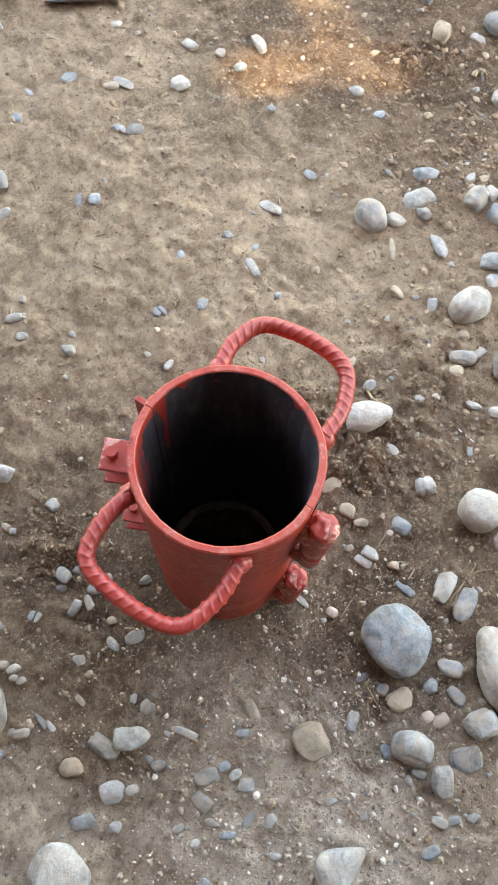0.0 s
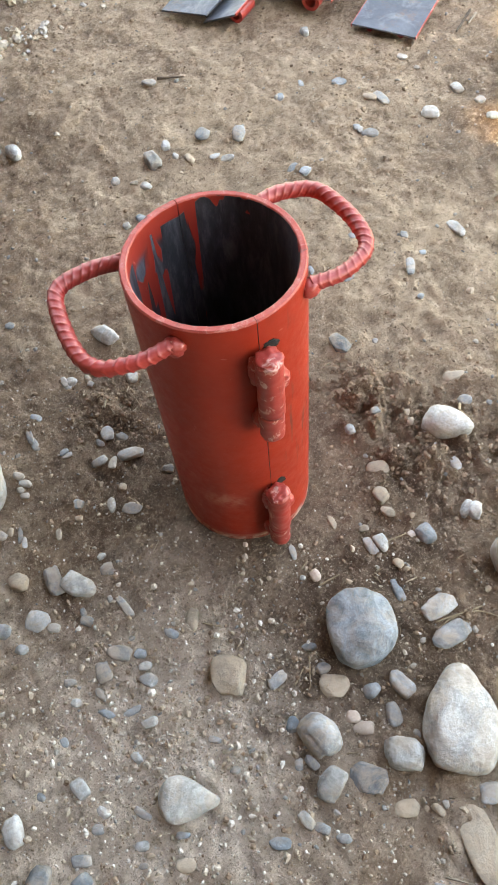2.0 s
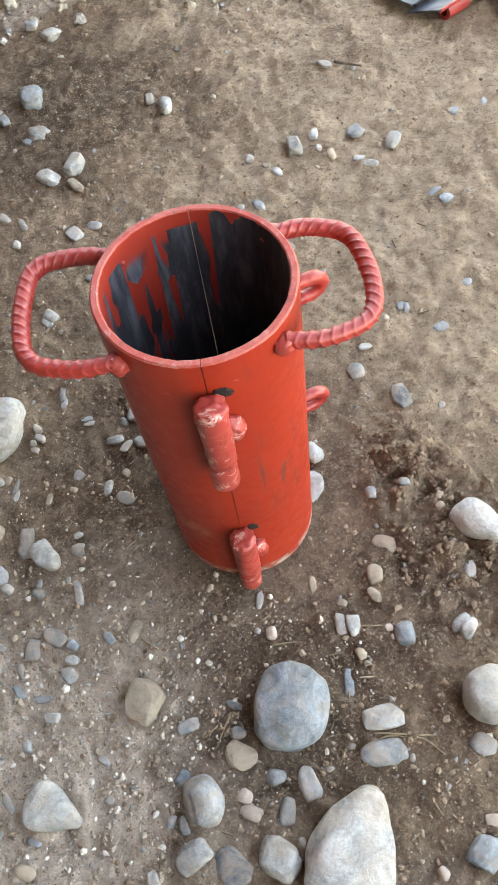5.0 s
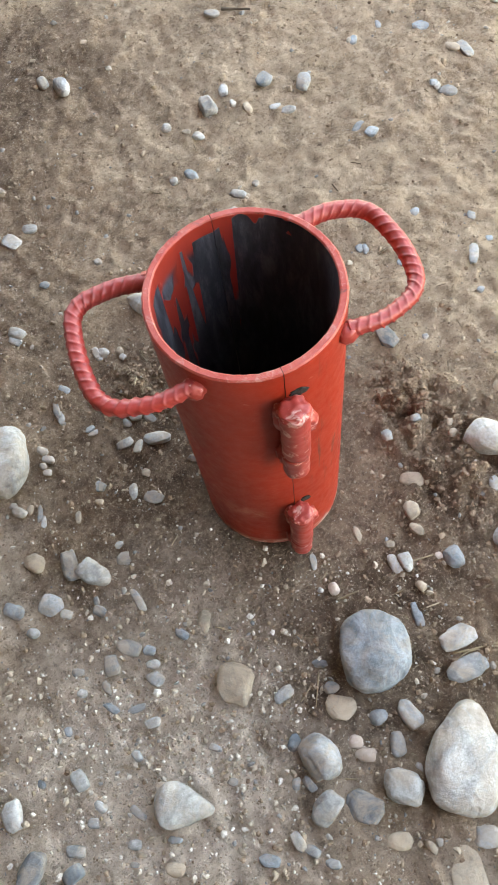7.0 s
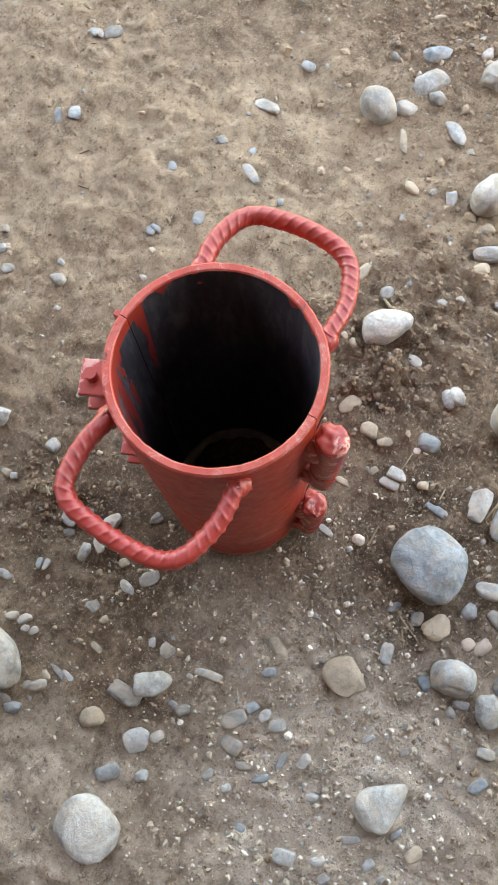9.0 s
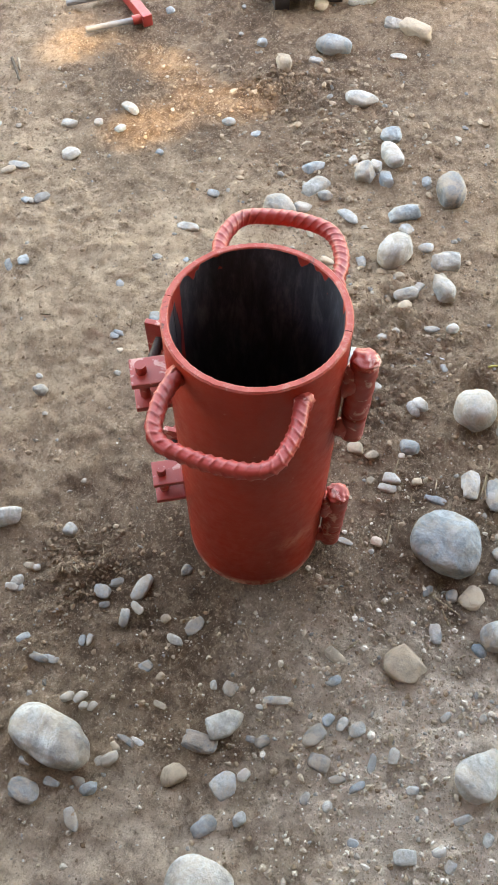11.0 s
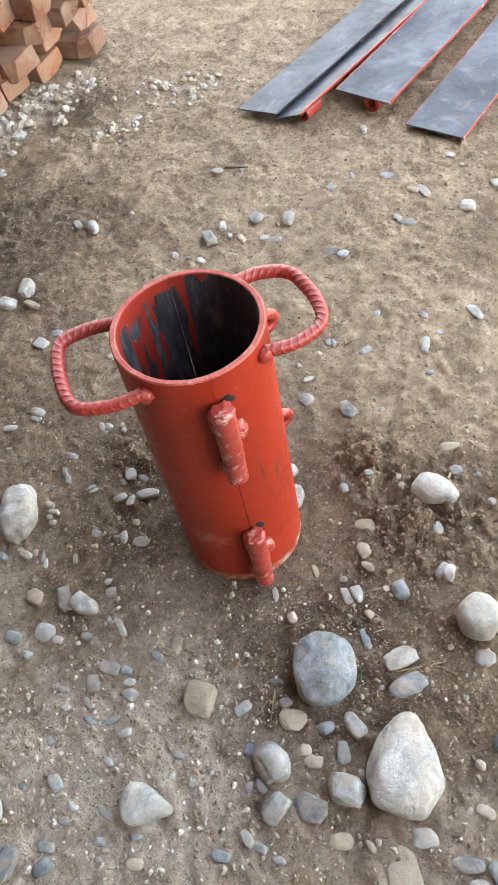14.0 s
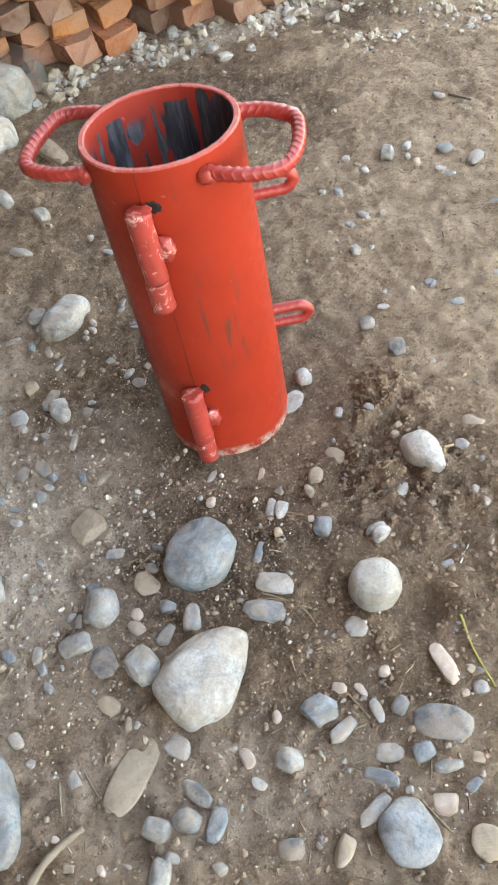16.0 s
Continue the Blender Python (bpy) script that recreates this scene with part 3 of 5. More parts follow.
def build_mould():
    mould = thing("steel_mould", "red-painted split steel pipe mould standing on earth", "mould")
    for side in (-1, 1):
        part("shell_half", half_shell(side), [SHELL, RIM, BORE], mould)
    # arc of light at the inner foot, built as a pale ring
    bm = bmesh.new()
    rings = []
    for i in range(96):
        d = Vector((math.cos(i / 48 * math.pi), math.sin(i / 48 * math.pi), 0))
        q = RADIUS - WALL - 0.0008
        w, h = 0.009 + 0.005 * noise.noise(d * 4), 0.008 + 0.004 * noise.noise(d * 6 + Vector((2, 0, 0)))
        rings.append([bm.verts.new((d.x * (q - a), d.y * (q - a), b)) for a, b in ((0, -0.004), (0, h), (w * 0.45, h * 0.7), (w, 0.002), (w * 1.1, -0.004))])
    for a, b in zip(rings, rings[1:] + rings[:1]):
        for k in range(5):
            bm.faces.new((a[k], a[(k + 1) % 5], b[(k + 1) % 5], b[k]))
    bmesh.ops.recalc_face_normals(bm, faces=list(bm.faces))
    part("cement_crust", bm, FOOT_LIGHT, mould, "pale ring standing in for light at the inner foot", True)
    # carrying handles of ribbed bar
    for s, pts in ((-1, [(-0.066, 0.050, 0.394), (-0.090, 0.056, 0.394), (-0.131, 0.052, 0.395), (-0.139, 0.0, 0.393), (-0.134, -0.045, 0.391), (-0.092, -0.056, 0.391), (-0.064, -0.053, 0.392)]),
                   (1, [(0.066, 0.051, 0.394), (0.090, 0.056, 0.393), (0.126, 0.047, 0.390), (0.137, 0.0, 0.388), (0.132, -0.041, 0.386), (0.092, -0.057, 0.390), (0.062, -0.055, 0.393)])):
        h = part("handle", sweep(rounded(pts, 0.03, 8), 0.0064, 0.0009, 28, 0.0012, 0.0088), RED, mould, "ribbed bar handle", True)
        for p, k in ((pts[0], 1), (pts[-1], 2)):
            weld((p[0] * 0.98, p[1] * 1.02, p[2] - 0.002), (0.0095, 0.0085, 0.0085), k + s * 3, 0.35, h)
    # hinges on the seam that faces -y: two knuckles each, welded to either half
    for k, (z0, z1, zs) in enumerate(((0.262, 0.376, 0.298), (0.016, 0.130, 0.052))):
        y = -RADIUS - 0.0142
        up = part("hinge_knuckle", sweep([(0.001, y, zs + 0.0008), (0.001, y - 0.0005, z1)], 0.0124, 0.003, 20, 0, 1, 0.0012, k), RED_WORN, mould, "round hinge barrel with chipped paint", True)
        low = part("hinge_knuckle", sweep([(0.000, y, z0), (0.000, y, zs - 0.0008)], 0.0120, 0.003, 20, 0, 1, 0.0010, k + 4), RED_WORN, mould, "round hinge barrel with chipped paint", True)
        weld((0.001, y - 0.0005, z1 - 0.001), (0.0124, 0.0120, 0.0042), k + 2, 0.32, up, 4)
        weld((-0.007, -RADIUS - 0.003, z1 - 0.016), (0.006, 0.006, 0.010), k + 5, 0.3, up)
        weld((0.014, -RADIUS - 0.004, zs + 0.030), (0.010, 0.0085, 0.014), k + 9, 0.35, up)
        weld((-0.006, -RADIUS - 0.003, zs + 0.05), (0.007, 0.010, 0.020), k + 11, 0.4, up)
        weld((-0.007, -RADIUS - 0.003, z0 + 0.016), (0.007, 0.010, 0.012), k + 13, 0.4, low)
        # dark notch by the upper end of the hinge, its shade put in as a flat black patch
        bm = bmesh.new()
        lump(bm, (0.010, -RADIUS + 0.0006, z1 - 0.004), (0.0085, 0.0008, 0.0065), k + 21, 0.5)
        part("burn_spot", bm, NOTCH_BLACK, mould, "black patch put in for the shaded notch beside the hinge", True)
    # clamps on the opposite seam: lug plates with a pin, a threaded bolt and a bent bar fork
    for k, z in enumerate((0.305, 0.118)):
        clamp = part("clamp_fork", sweep(rounded([(0.056, 0.054, z + 0.011), (0.100, 0.070, z + 0.011), (0.109, 0.074, z), (0.100, 0.070, z - 0.011), (0.056, 0.054, z - 0.011)], 0.010, 6), 0.0062, 0.0015, 16, 0.001, 0.0095), RED, mould, "bent ribbed bar fork", True)
        for dz in (0.018, -0.018):
            bm = bmesh.new()
            box(bm, (0.030, 0.034, 0.006), pose(-0.033, 0.090, z + 0.018 + dz, 0, 0, 24), 0.0012)
            part("lug_plate", bm, RED_WORN, mould)
        bm = bmesh.new()
        bmesh.ops.create_cone(bm, cap_ends=True, segments=20, radius1=0.005, radius2=0.005, depth=0.058, matrix=pose(-0.036, 0.096, z + 0.020))
        bmesh.ops.create_cone(bm, cap_ends=True, segments=6, radius1=0.0085, radius2=0.0085, depth=0.006, matrix=pose(-0.036, 0.096, z - 0.008))
        part("hinge_pin", bm, RED_WORN, mould, "red pin through the lugs")
        bolt = sweep([(-0.036, 0.097, z + 0.018), (0.040, 0.098, z + 0.018)], 0.0046, 0.0005, 14, 0.0009, 0.0022)
        bl = part("threaded_bolt", bolt, DARK_IRON, mould, "dark threaded clamp bolt", True)
        bm = bmesh.new()
        bmesh.ops.create_cone(bm, cap_ends=True, segments=6, radius1=0.0095, radius2=0.0095, depth=0.009, matrix=pose(0.030, 0.098, z + 0.018, 0, 90, 1))
        part("nut", bm, RED_WORN, bl, "hexagonal nut")
        bm = bmesh.new()
        box(bm, (0.006, 0.034, 0.050), pose(0.020, 0.094, z + 0.014), 0.001)
        part("lug_plate", bm, RED_WORN, mould)


build_mould()

# ---- stones ----
WORDS = {"blue": "smooth blue-grey", "white": "pale whitish", "grey": "rounded light grey", "dark": "dark slate-grey", "tan": "tan, earth-stained", "pink": "pinkish-brown"}
COUNT = [0]
BEDS = []


def stone(x, y, length, width, height, turn, colour, point=0.0):
    COUNT[0] += 1
    rnd = random.Random(COUNT[0] * 17 + 5)
    v, faces = ico(5 if length > 0.075 else 4 if length > 0.035 else 3)
    seed = Vector((rnd.uniform(0, 90), rnd.uniform(0, 90), rnd.uniform(0, 90)))
    smooth = length > 0.055
    square = rnd.uniform(0.82, 0.94) if smooth else rnd.uniform(0.58, 0.82)
    # flat cuts on the sides and the top make blunt facets, broad noise makes the outline uneven
    cuts = []
    for i in range(rnd.randint(3, 6)):
        a = rnd.uniform(0, 6.3)
        cuts.append((Vector((math.cos(a), math.sin(a), rnd.uniform(-0.1, 0.7))).normalized(), rnd.uniform(0.72, 0.98)))
    bite = 0.10 if smooth else rnd.uniform(0.4, 0.9)
    height *= 0.84 if length < 0.05 else 1.0
    h = height * 1.3
    verts = []
    for p in v:
        p = Vector(p)
        q = Vector((math.copysign(abs(p.x) ** square, p.x), math.copysign(abs(p.y) ** square, p.y), math.copysign(abs(p.z) ** 0.72, p.z)))
        q *= 1 + (0.13 if smooth else 0.20) * noise.noise(p * 1.2 + seed) + (0.05 if smooth else 0.09) * noise.noise(p * 2.6 + seed)
        for c, d in cuts:
            over = q.dot(c) - d
            if over > 0:
                q -= c * over * bite
        k = 0.5 if smooth else 1.0
        q *= 1 + k * (0.035 * noise.noise(p * 5 + seed) + 0.022 * noise.noise(p * 9 + seed) + 0.012 * noise.noise(p * 16 + seed))
        verts.append(q)
    for q in verts:
        q.y *= 1 - point * q.x
        q.z *= 1 - 0.5 * point * q.x
    ex = [max(abs(q[i]) for q in verts) for i in range(3)]
    verts = [(q.x / ex[0] * length / 2, q.y / ex[1] * width / 2, q.z / ex[2] * h / 2) for q in verts]
    name = "stone" if length > 0.03 else "pebble"
    ob = mesh_of(name, verts, faces, STONES[colour])
    ob.matrix_world = pose(x, y, ground_z(x, y) + height - h / 2, rnd.uniform(-8, 8), rnd.uniform(-8, 8), turn)
    BEDS.append((x, y, length, width, height, turn))
    size = "large" if length > 0.07 else "fist-sized" if length > 0.045 else "small"
    where = "lying on the earth" if height > 0.45 * width else "half sunk in the earth"
    tagged(ob, f"{size} {WORDS[colour]} {name} {where}", name, "stones on the ground")


stone(-0.537, 0.639, 0.161, 0.044, 0.018, 138, "tan")
stone(-0.109, -0.538, 0.129, 0.059, 0.024, 128, "blue")
stone(-0.305, 0.153, 0.101, 0.057, 0.029, -104, "white")
stone(0.028, -0.235, 0.091, 0.078, 0.038, -108, "blue")
stone(0.021, -0.479, 0.090, 0.037, 0.004, -99, "tan")
stone(-0.403, -0.042, 0.075, 0.063, 0.019, -101, "white")
stone(0.653, -0.166, 0.073, 0.047, 0.036, -164, "dark")
stone(1.000, 0.097, 0.070, 0.045, 0.023, 100, "blue")
stone(1.087, -0.047, 0.070, 0.040, 0.021, -111, "tan")
stone(0.263, -0.061, 0.066, 0.042, 0.030, 133, "white", -0.3)
stone(1.161, 0.071, 0.065, 0.029, 0.015, 125, "white")
stone(0.865, 0.018, 0.063, 0.034, 0.017, 92, "white")
stone(0.228, -0.248, 0.058, 0.055, 0.041, 27, "white")
stone(0.487, -0.099, 0.062, 0.045, 0.036, 150, "white")
stone(0.720, -0.059, 0.061, 0.034, 0.022, -147, "white")
stone(0.289, -0.483, 0.059, 0.053, 0.019, 130, "blue")
stone(0.310, -0.377, 0.058, 0.034, 0.009, -178, "dark")
stone(0.549, 0.097, 0.057, 0.043, 0.031, -113, "white")
stone(-0.558, 0.465, 0.056, 0.030, 0.021, 146, "white")
stone(0.438, -0.180, 0.055, 0.033, 0.017, -157, "white")
stone(0.581, -0.100, 0.055, 0.032, 0.018, 116, "blue")
stone(-0.288, 0.819, 0.054, 0.042, 0.025, 98, "blue")
stone(0.620, 0.052, 0.053, 0.033, 0.014, 150, "white")
stone(-0.213, 0.640, 0.052, 0.032, 0.017, -112, "white")
stone(-0.070, -0.314, 0.052, 0.043, 0.022, 104, "grey")
stone(-0.071, 0.308, 0.050, 0.025, 0.014, 113, "white")
stone(0.308, -0.318, 0.050, 0.020, 0.008, 127, "pink")
stone(0.495, -0.179, 0.049, 0.034, 0.019, 107, "white")
stone(0.113, -0.290, 0.049, 0.026, 0.009, -178, "grey")
stone(-0.130, -0.209, 0.048, 0.042, 0.015, -121, "tan")
stone(-0.061, 0.755, 0.047, 0.024, 0.017, 95, "white")
stone(-0.453, 0.313, 0.047, 0.020, 0.010, 168, "grey")
stone(-0.357, 0.802, 0.047, 0.026, 0.014, 132, "grey")
stone(0.120, -0.257, 0.046, 0.028, 0.010, 180, "grey")
stone(1.107, -0.004, 0.046, 0.032, 0.016, 87, "white")
stone(0.667, -0.022, 0.045, 0.034, 0.032, -3, "grey")
stone(-0.274, 0.733, 0.045, 0.033, 0.016, -178, "white")
stone(-0.002, -0.372, 0.045, 0.036, 0.026, 141, "white")
stone(-0.242, -0.027, 0.045, 0.029, 0.017, 125, "white")
stone(0.740, 0.415, 0.044, 0.019, 0.010, -122, "grey")
stone(0.560, -0.013, 0.044, 0.019, 0.010, -129, "grey")
stone(-0.256, 0.622, 0.044, 0.028, 0.015, 139, "white")
stone(0.931, 0.177, 0.044, 0.032, 0.022, 15, "tan")
stone(-0.395, -0.307, 0.044, 0.027, 0.011, -136, "dark")
stone(0.081, 0.017, 0.043, 0.033, 0.010, -126, "white")
stone(0.519, 0.043, 0.042, 0.011, 0.005, -148, "tan")
stone(0.673, 0.067, 0.042, 0.028, 0.011, 112, "blue")
stone(0.257, -0.469, 0.042, 0.015, 0.007, -121, "grey")
stone(-0.457, 0.419, 0.042, 0.028, 0.017, 141, "white")
stone(-0.048, -0.376, 0.042, 0.031, 0.008, 138, "dark")
stone(-0.116, 0.112, 0.040, 0.018, 0.008, 164, "grey")
stone(-0.268, -0.005, 0.040, 0.023, 0.009, -89, "dark")
stone(-0.084, -0.362, 0.040, 0.027, 0.014, -150, "white")
stone(0.087, -0.484, 0.040, 0.019, 0.010, 151, "dark")
stone(-0.260, 1.000, 0.040, 0.028, 0.015, -129, "white")
stone(0.415, -0.127, 0.040, 0.025, 0.015, 122, "white")
stone(-0.210, 0.594, 0.039, 0.017, 0.009, 132, "tan")
stone(0.210, 0.122, 0.039, 0.024, 0.011, 99, "dark")
stone(0.774, -0.048, 0.039, 0.038, 0.019, 82, "blue")
stone(-0.030, -0.277, 0.038, 0.026, 0.007, 151, "tan")
stone(0.115, -0.509, 0.038, 0.019, 0.011, -92, "blue")
stone(0.482, 0.231, 0.037, 0.019, 0.008, 104, "white")
stone(0.191, -0.388, 0.037, 0.032, 0.022, -143, "blue")
stone(0.544, 0.545, 0.037, 0.018, 0.009, 98, "grey")
stone(0.138, 0.610, 0.036, 0.027, 0.021, 93, "white")
stone(0.375, 0.197, 0.036, 0.015, 0.004, -120, "grey")
stone(1.126, 0.148, 0.036, 0.028, 0.015, -6, "tan")
stone(0.330, -0.377, 0.036, 0.015, 0.007, -102, "blue")
stone(0.258, -0.438, 0.036, 0.017, 0.007, 172, "blue")
stone(0.658, -0.058, 0.036, 0.023, 0.015, -162, "blue")
stone(-0.361, 0.162, 0.036, 0.025, 0.010, -97, "grey")
stone(0.035, -0.310, 0.035, 0.021, 0.010, 108, "grey")
stone(-0.203, -0.076, 0.035, 0.011, 0.004, 103, "grey")
stone(-0.228, -0.126, 0.035, 0.020, 0.007, 147, "dark")
stone(0.217, -0.402, 0.034, 0.016, 0.010, -130, "grey")
stone(0.156, -0.067, 0.034, 0.021, 0.007, 159, "tan")
stone(-0.213, 0.497, 0.034, 0.026, 0.008, 134, "grey")
stone(1.009, -0.027, 0.034, 0.017, 0.007, 111, "white")
stone(-0.401, -0.248, 0.034, 0.024, 0.012, -90, "white")
stone(-0.087, 0.777, 0.033, 0.018, 0.009, 92, "white")
stone(0.356, -0.476, 0.033, 0.032, 0.005, 163, "tan")
stone(0.598, 0.475, 0.033, 0.028, 0.012, 154, "white")
stone(0.237, 0.622, 0.032, 0.026, 0.009, -131, "blue")
stone(-0.302, -0.043, 0.032, 0.028, 0.009, 133, "grey")
stone(0.090, -0.217, 0.032, 0.012, 0.005, -91, "blue")
stone(0.315, 0.001, 0.032, 0.017, 0.007, 161, "tan")
stone(0.955, 0.122, 0.032, 0.017, 0.007, 91, "grey")
stone(0.289, 0.587, 0.032, 0.025, 0.011, -134, "grey")
stone(0.263, -0.414, 0.032, 0.021, 0.007, -172, "grey")
stone(0.075, -0.560, 0.032, 0.021, 0.011, 98, "white")
stone(0.568, 0.063, 0.031, 0.026, 0.013, 101, "grey")
stone(0.058, -0.446, 0.031, 0.023, 0.009, 161, "grey")
stone(-0.306, 0.014, 0.031, 0.023, 0.009, 131, "tan")
stone(0.235, -0.508, 0.031, 0.017, 0.008, -99, "tan")
stone(0.674, 0.508, 0.031, 0.020, 0.010, 83, "white")
stone(0.087, -0.511, 0.031, 0.023, 0.014, 172, "dark")
stone(0.318, -0.417, 0.030, 0.013, 0.008, -158, "white")
stone(0.171, -0.440, 0.030, 0.025, 0.019, 155, "white")
stone(0.010, -0.334, 0.030, 0.017, 0.008, -106, "grey")
stone(-0.347, -0.032, 0.030, 0.019, 0.006, 135, "dark")
stone(0.506, 0.624, 0.030, 0.021, 0.004, 170, "blue")
stone(0.090, 0.062, 0.030, 0.023, 0.017, 126, "white")
stone(-0.139, -0.131, 0.030, 0.017, 0.009, -124, "tan")
stone(-0.297, 1.026, 0.029, 0.024, 0.012, 93, "grey")
stone(-0.027, -0.418, 0.029, 0.019, 0.006, 154, "tan")
stone(0.482, 0.481, 0.029, 0.023, 0.007, 130, "blue")
stone(0.120, 0.432, 0.029, 0.016, 0.008, 138, "white")
stone(0.521, -0.144, 0.029, 0.018, 0.007, 123, "grey")
stone(-0.334, 0.773, 0.029, 0.020, 0.012, 122, "blue")
stone(0.211, 0.792, 0.028, 0.016, 0.008, 150, "dark")
stone(-0.245, 0.337, 0.028, 0.019, 0.010, 133, "white")
stone(0.214, -0.294, 0.028, 0.022, 0.006, 138, "grey")
stone(0.187, -0.517, 0.028, 0.020, 0.008, -154, "dark")
stone(0.158, -0.173, 0.028, 0.023, 0.012, 96, "blue")
stone(0.448, 0.658, 0.028, 0.011, 0.003, -109, "blue")
stone(0.528, 0.559, 0.028, 0.016, 0.008, 119, "tan")
stone(-0.284, 0.076, 0.028, 0.008, 0.003, -111, "dark")
stone(-0.375, 0.104, 0.028, 0.014, 0.004, -144, "grey")
stone(-0.144, 0.037, 0.027, 0.017, 0.003, 143, "dark")
stone(0.688, -0.036, 0.027, 0.022, 0.016, 3, "grey")
stone(-0.225, 0.200, 0.027, 0.010, 0.004, -97, "dark")
stone(-0.292, 0.324, 0.027, 0.014, 0.004, 159, "grey")
stone(0.062, -0.525, 0.027, 0.022, 0.016, 178, "grey")
stone(-0.294, 0.526, 0.027, 0.012, 0.006, 112, "white")
stone(-0.324, 0.545, 0.027, 0.015, 0.008, 138, "white")
stone(0.328, 0.471, 0.027, 0.014, 0.004, -144, "blue")
stone(-0.025, -0.330, 0.027, 0.016, 0.008, 160, "pink")
stone(0.467, -0.052, 0.027, 0.016, 0.007, -157, "grey")
stone(0.219, -0.169, 0.027, 0.018, 0.011, -144, "white")
stone(0.527, 0.787, 0.027, 0.017, 0.012, 75, "white")
stone(-0.255, -0.137, 0.027, 0.021, 0.006, -100, "dark")
stone(0.247, -0.377, 0.026, 0.012, 0.006, 124, "grey")
stone(0.641, 0.634, 0.026, 0.016, 0.006, 125, "white")
stone(-0.155, 0.120, 0.026, 0.013, 0.007, -171, "grey")
stone(0.748, 0.236, 0.026, 0.020, 0.010, 109, "blue")
stone(0.163, 0.173, 0.026, 0.025, 0.010, 98, "dark")
stone(-0.183, 0.509, 0.026, 0.018, 0.006, 145, "grey")
stone(0.458, -0.000, 0.026, 0.013, 0.007, -113, "tan")
stone(0.091, -0.154, 0.026, 0.012, 0.005, 94, "grey")
stone(0.105, -0.156, 0.026, 0.016, 0.010, 92, "white")
stone(0.225, -0.176, 0.026, 0.019, 0.012, -126, "white")
stone(0.247, 0.550, 0.026, 0.015, 0.006, 159, "white")
stone(-0.083, -0.240, 0.026, 0.015, 0.007, -164, "grey")
stone(0.600, 0.032, 0.025, 0.020, 0.012, -114, "dark")
stone(-0.223, 0.189, 0.025, 0.010, 0.003, 92, "dark")
stone(0.318, -0.450, 0.025, 0.022, 0.007, -171, "pink")
stone(-0.158, -0.387, 0.025, 0.013, 0.004, 151, "blue")
stone(0.551, -0.108, 0.025, 0.020, 0.010, -135, "grey")
stone(-0.314, 0.097, 0.025, 0.011, 0.005, 139, "grey")
stone(-0.036, -0.498, 0.025, 0.014, 0.003, 127, "grey")
stone(-0.323, -0.241, 0.025, 0.018, 0.009, 103, "white")
stone(0.070, 0.496, 0.025, 0.016, 0.008, 134, "blue")
stone(0.127, 0.425, 0.025, 0.010, 0.005, 154, "tan")
stone(0.984, 0.232, 0.025, 0.022, 0.011, 14, "blue")
stone(-0.356, -0.325, 0.025, 0.018, 0.009, -162, "blue")
stone(0.137, -0.102, 0.024, 0.019, 0.010, 96, "tan")
stone(-0.309, 0.086, 0.024, 0.014, 0.007, 142, "grey")
stone(-0.110, -0.472, 0.024, 0.014, 0.007, 146, "white")
stone(-0.240, 0.053, 0.024, 0.008, 0.004, -101, "tan")
stone(-0.243, -0.193, 0.024, 0.009, 0.004, 177, "blue")
stone(-0.269, -0.182, 0.023, 0.009, 0.005, 131, "blue")
stone(-0.202, -0.023, 0.023, 0.018, 0.004, 162, "dark")
stone(0.006, -0.114, 0.023, 0.009, 0.002, -104, "grey")
stone(1.040, 0.434, 0.023, 0.018, 0.009, 24, "blue")
stone(0.294, -0.409, 0.023, 0.018, 0.011, -151, "blue")
stone(-0.348, -0.306, 0.023, 0.014, 0.007, 156, "grey")
stone(0.676, -0.124, 0.023, 0.018, 0.009, -1, "blue")
stone(0.730, 0.182, 0.023, 0.017, 0.005, 136, "blue")
stone(-0.274, -0.294, 0.023, 0.009, 0.004, 124, "grey")
stone(0.435, -0.144, 0.023, 0.013, 0.006, 161, "white")
stone(0.359, -0.174, 0.023, 0.012, 0.006, 98, "grey")
stone(-0.166, 0.054, 0.023, 0.012, 0.006, -106, "white")
stone(-0.253, -0.359, 0.022, 0.016, 0.005, 157, "tan")
stone(0.389, -0.129, 0.022, 0.016, 0.008, 126, "tan")
stone(0.283, 0.223, 0.022, 0.017, 0.005, -173, "blue")
stone(-0.125, -0.381, 0.022, 0.013, 0.007, 103, "white")
stone(-0.212, -0.171, 0.022, 0.016, 0.006, 123, "grey")
stone(0.131, -0.446, 0.022, 0.014, 0.004, 135, "pink")
stone(0.003, -0.300, 0.022, 0.017, 0.009, -174, "blue")
stone(-0.092, -0.292, 0.022, 0.015, 0.007, -119, "blue")
stone(0.680, 0.414, 0.022, 0.016, 0.008, 153, "blue")
stone(0.170, 0.627, 0.022, 0.016, 0.010, 77, "grey")
stone(-0.113, 0.142, 0.022, 0.014, 0.008, 124, "white")
stone(0.342, 0.453, 0.022, 0.019, 0.006, -151, "blue")
stone(-0.130, 0.157, 0.022, 0.019, 0.008, 91, "grey")
stone(0.105, 0.562, 0.021, 0.015, 0.007, 143, "white")
stone(-0.167, -0.135, 0.021, 0.011, 0.005, 129, "blue")
stone(0.566, 0.213, 0.021, 0.016, 0.006, 97, "blue")
stone(-0.250, 0.327, 0.021, 0.012, 0.004, 130, "white")
stone(0.234, 0.568, 0.021, 0.014, 0.004, 169, "white")
stone(-0.249, -0.072, 0.021, 0.013, 0.006, 137, "dark")
stone(0.122, 0.336, 0.021, 0.018, 0.014, 67, "white")
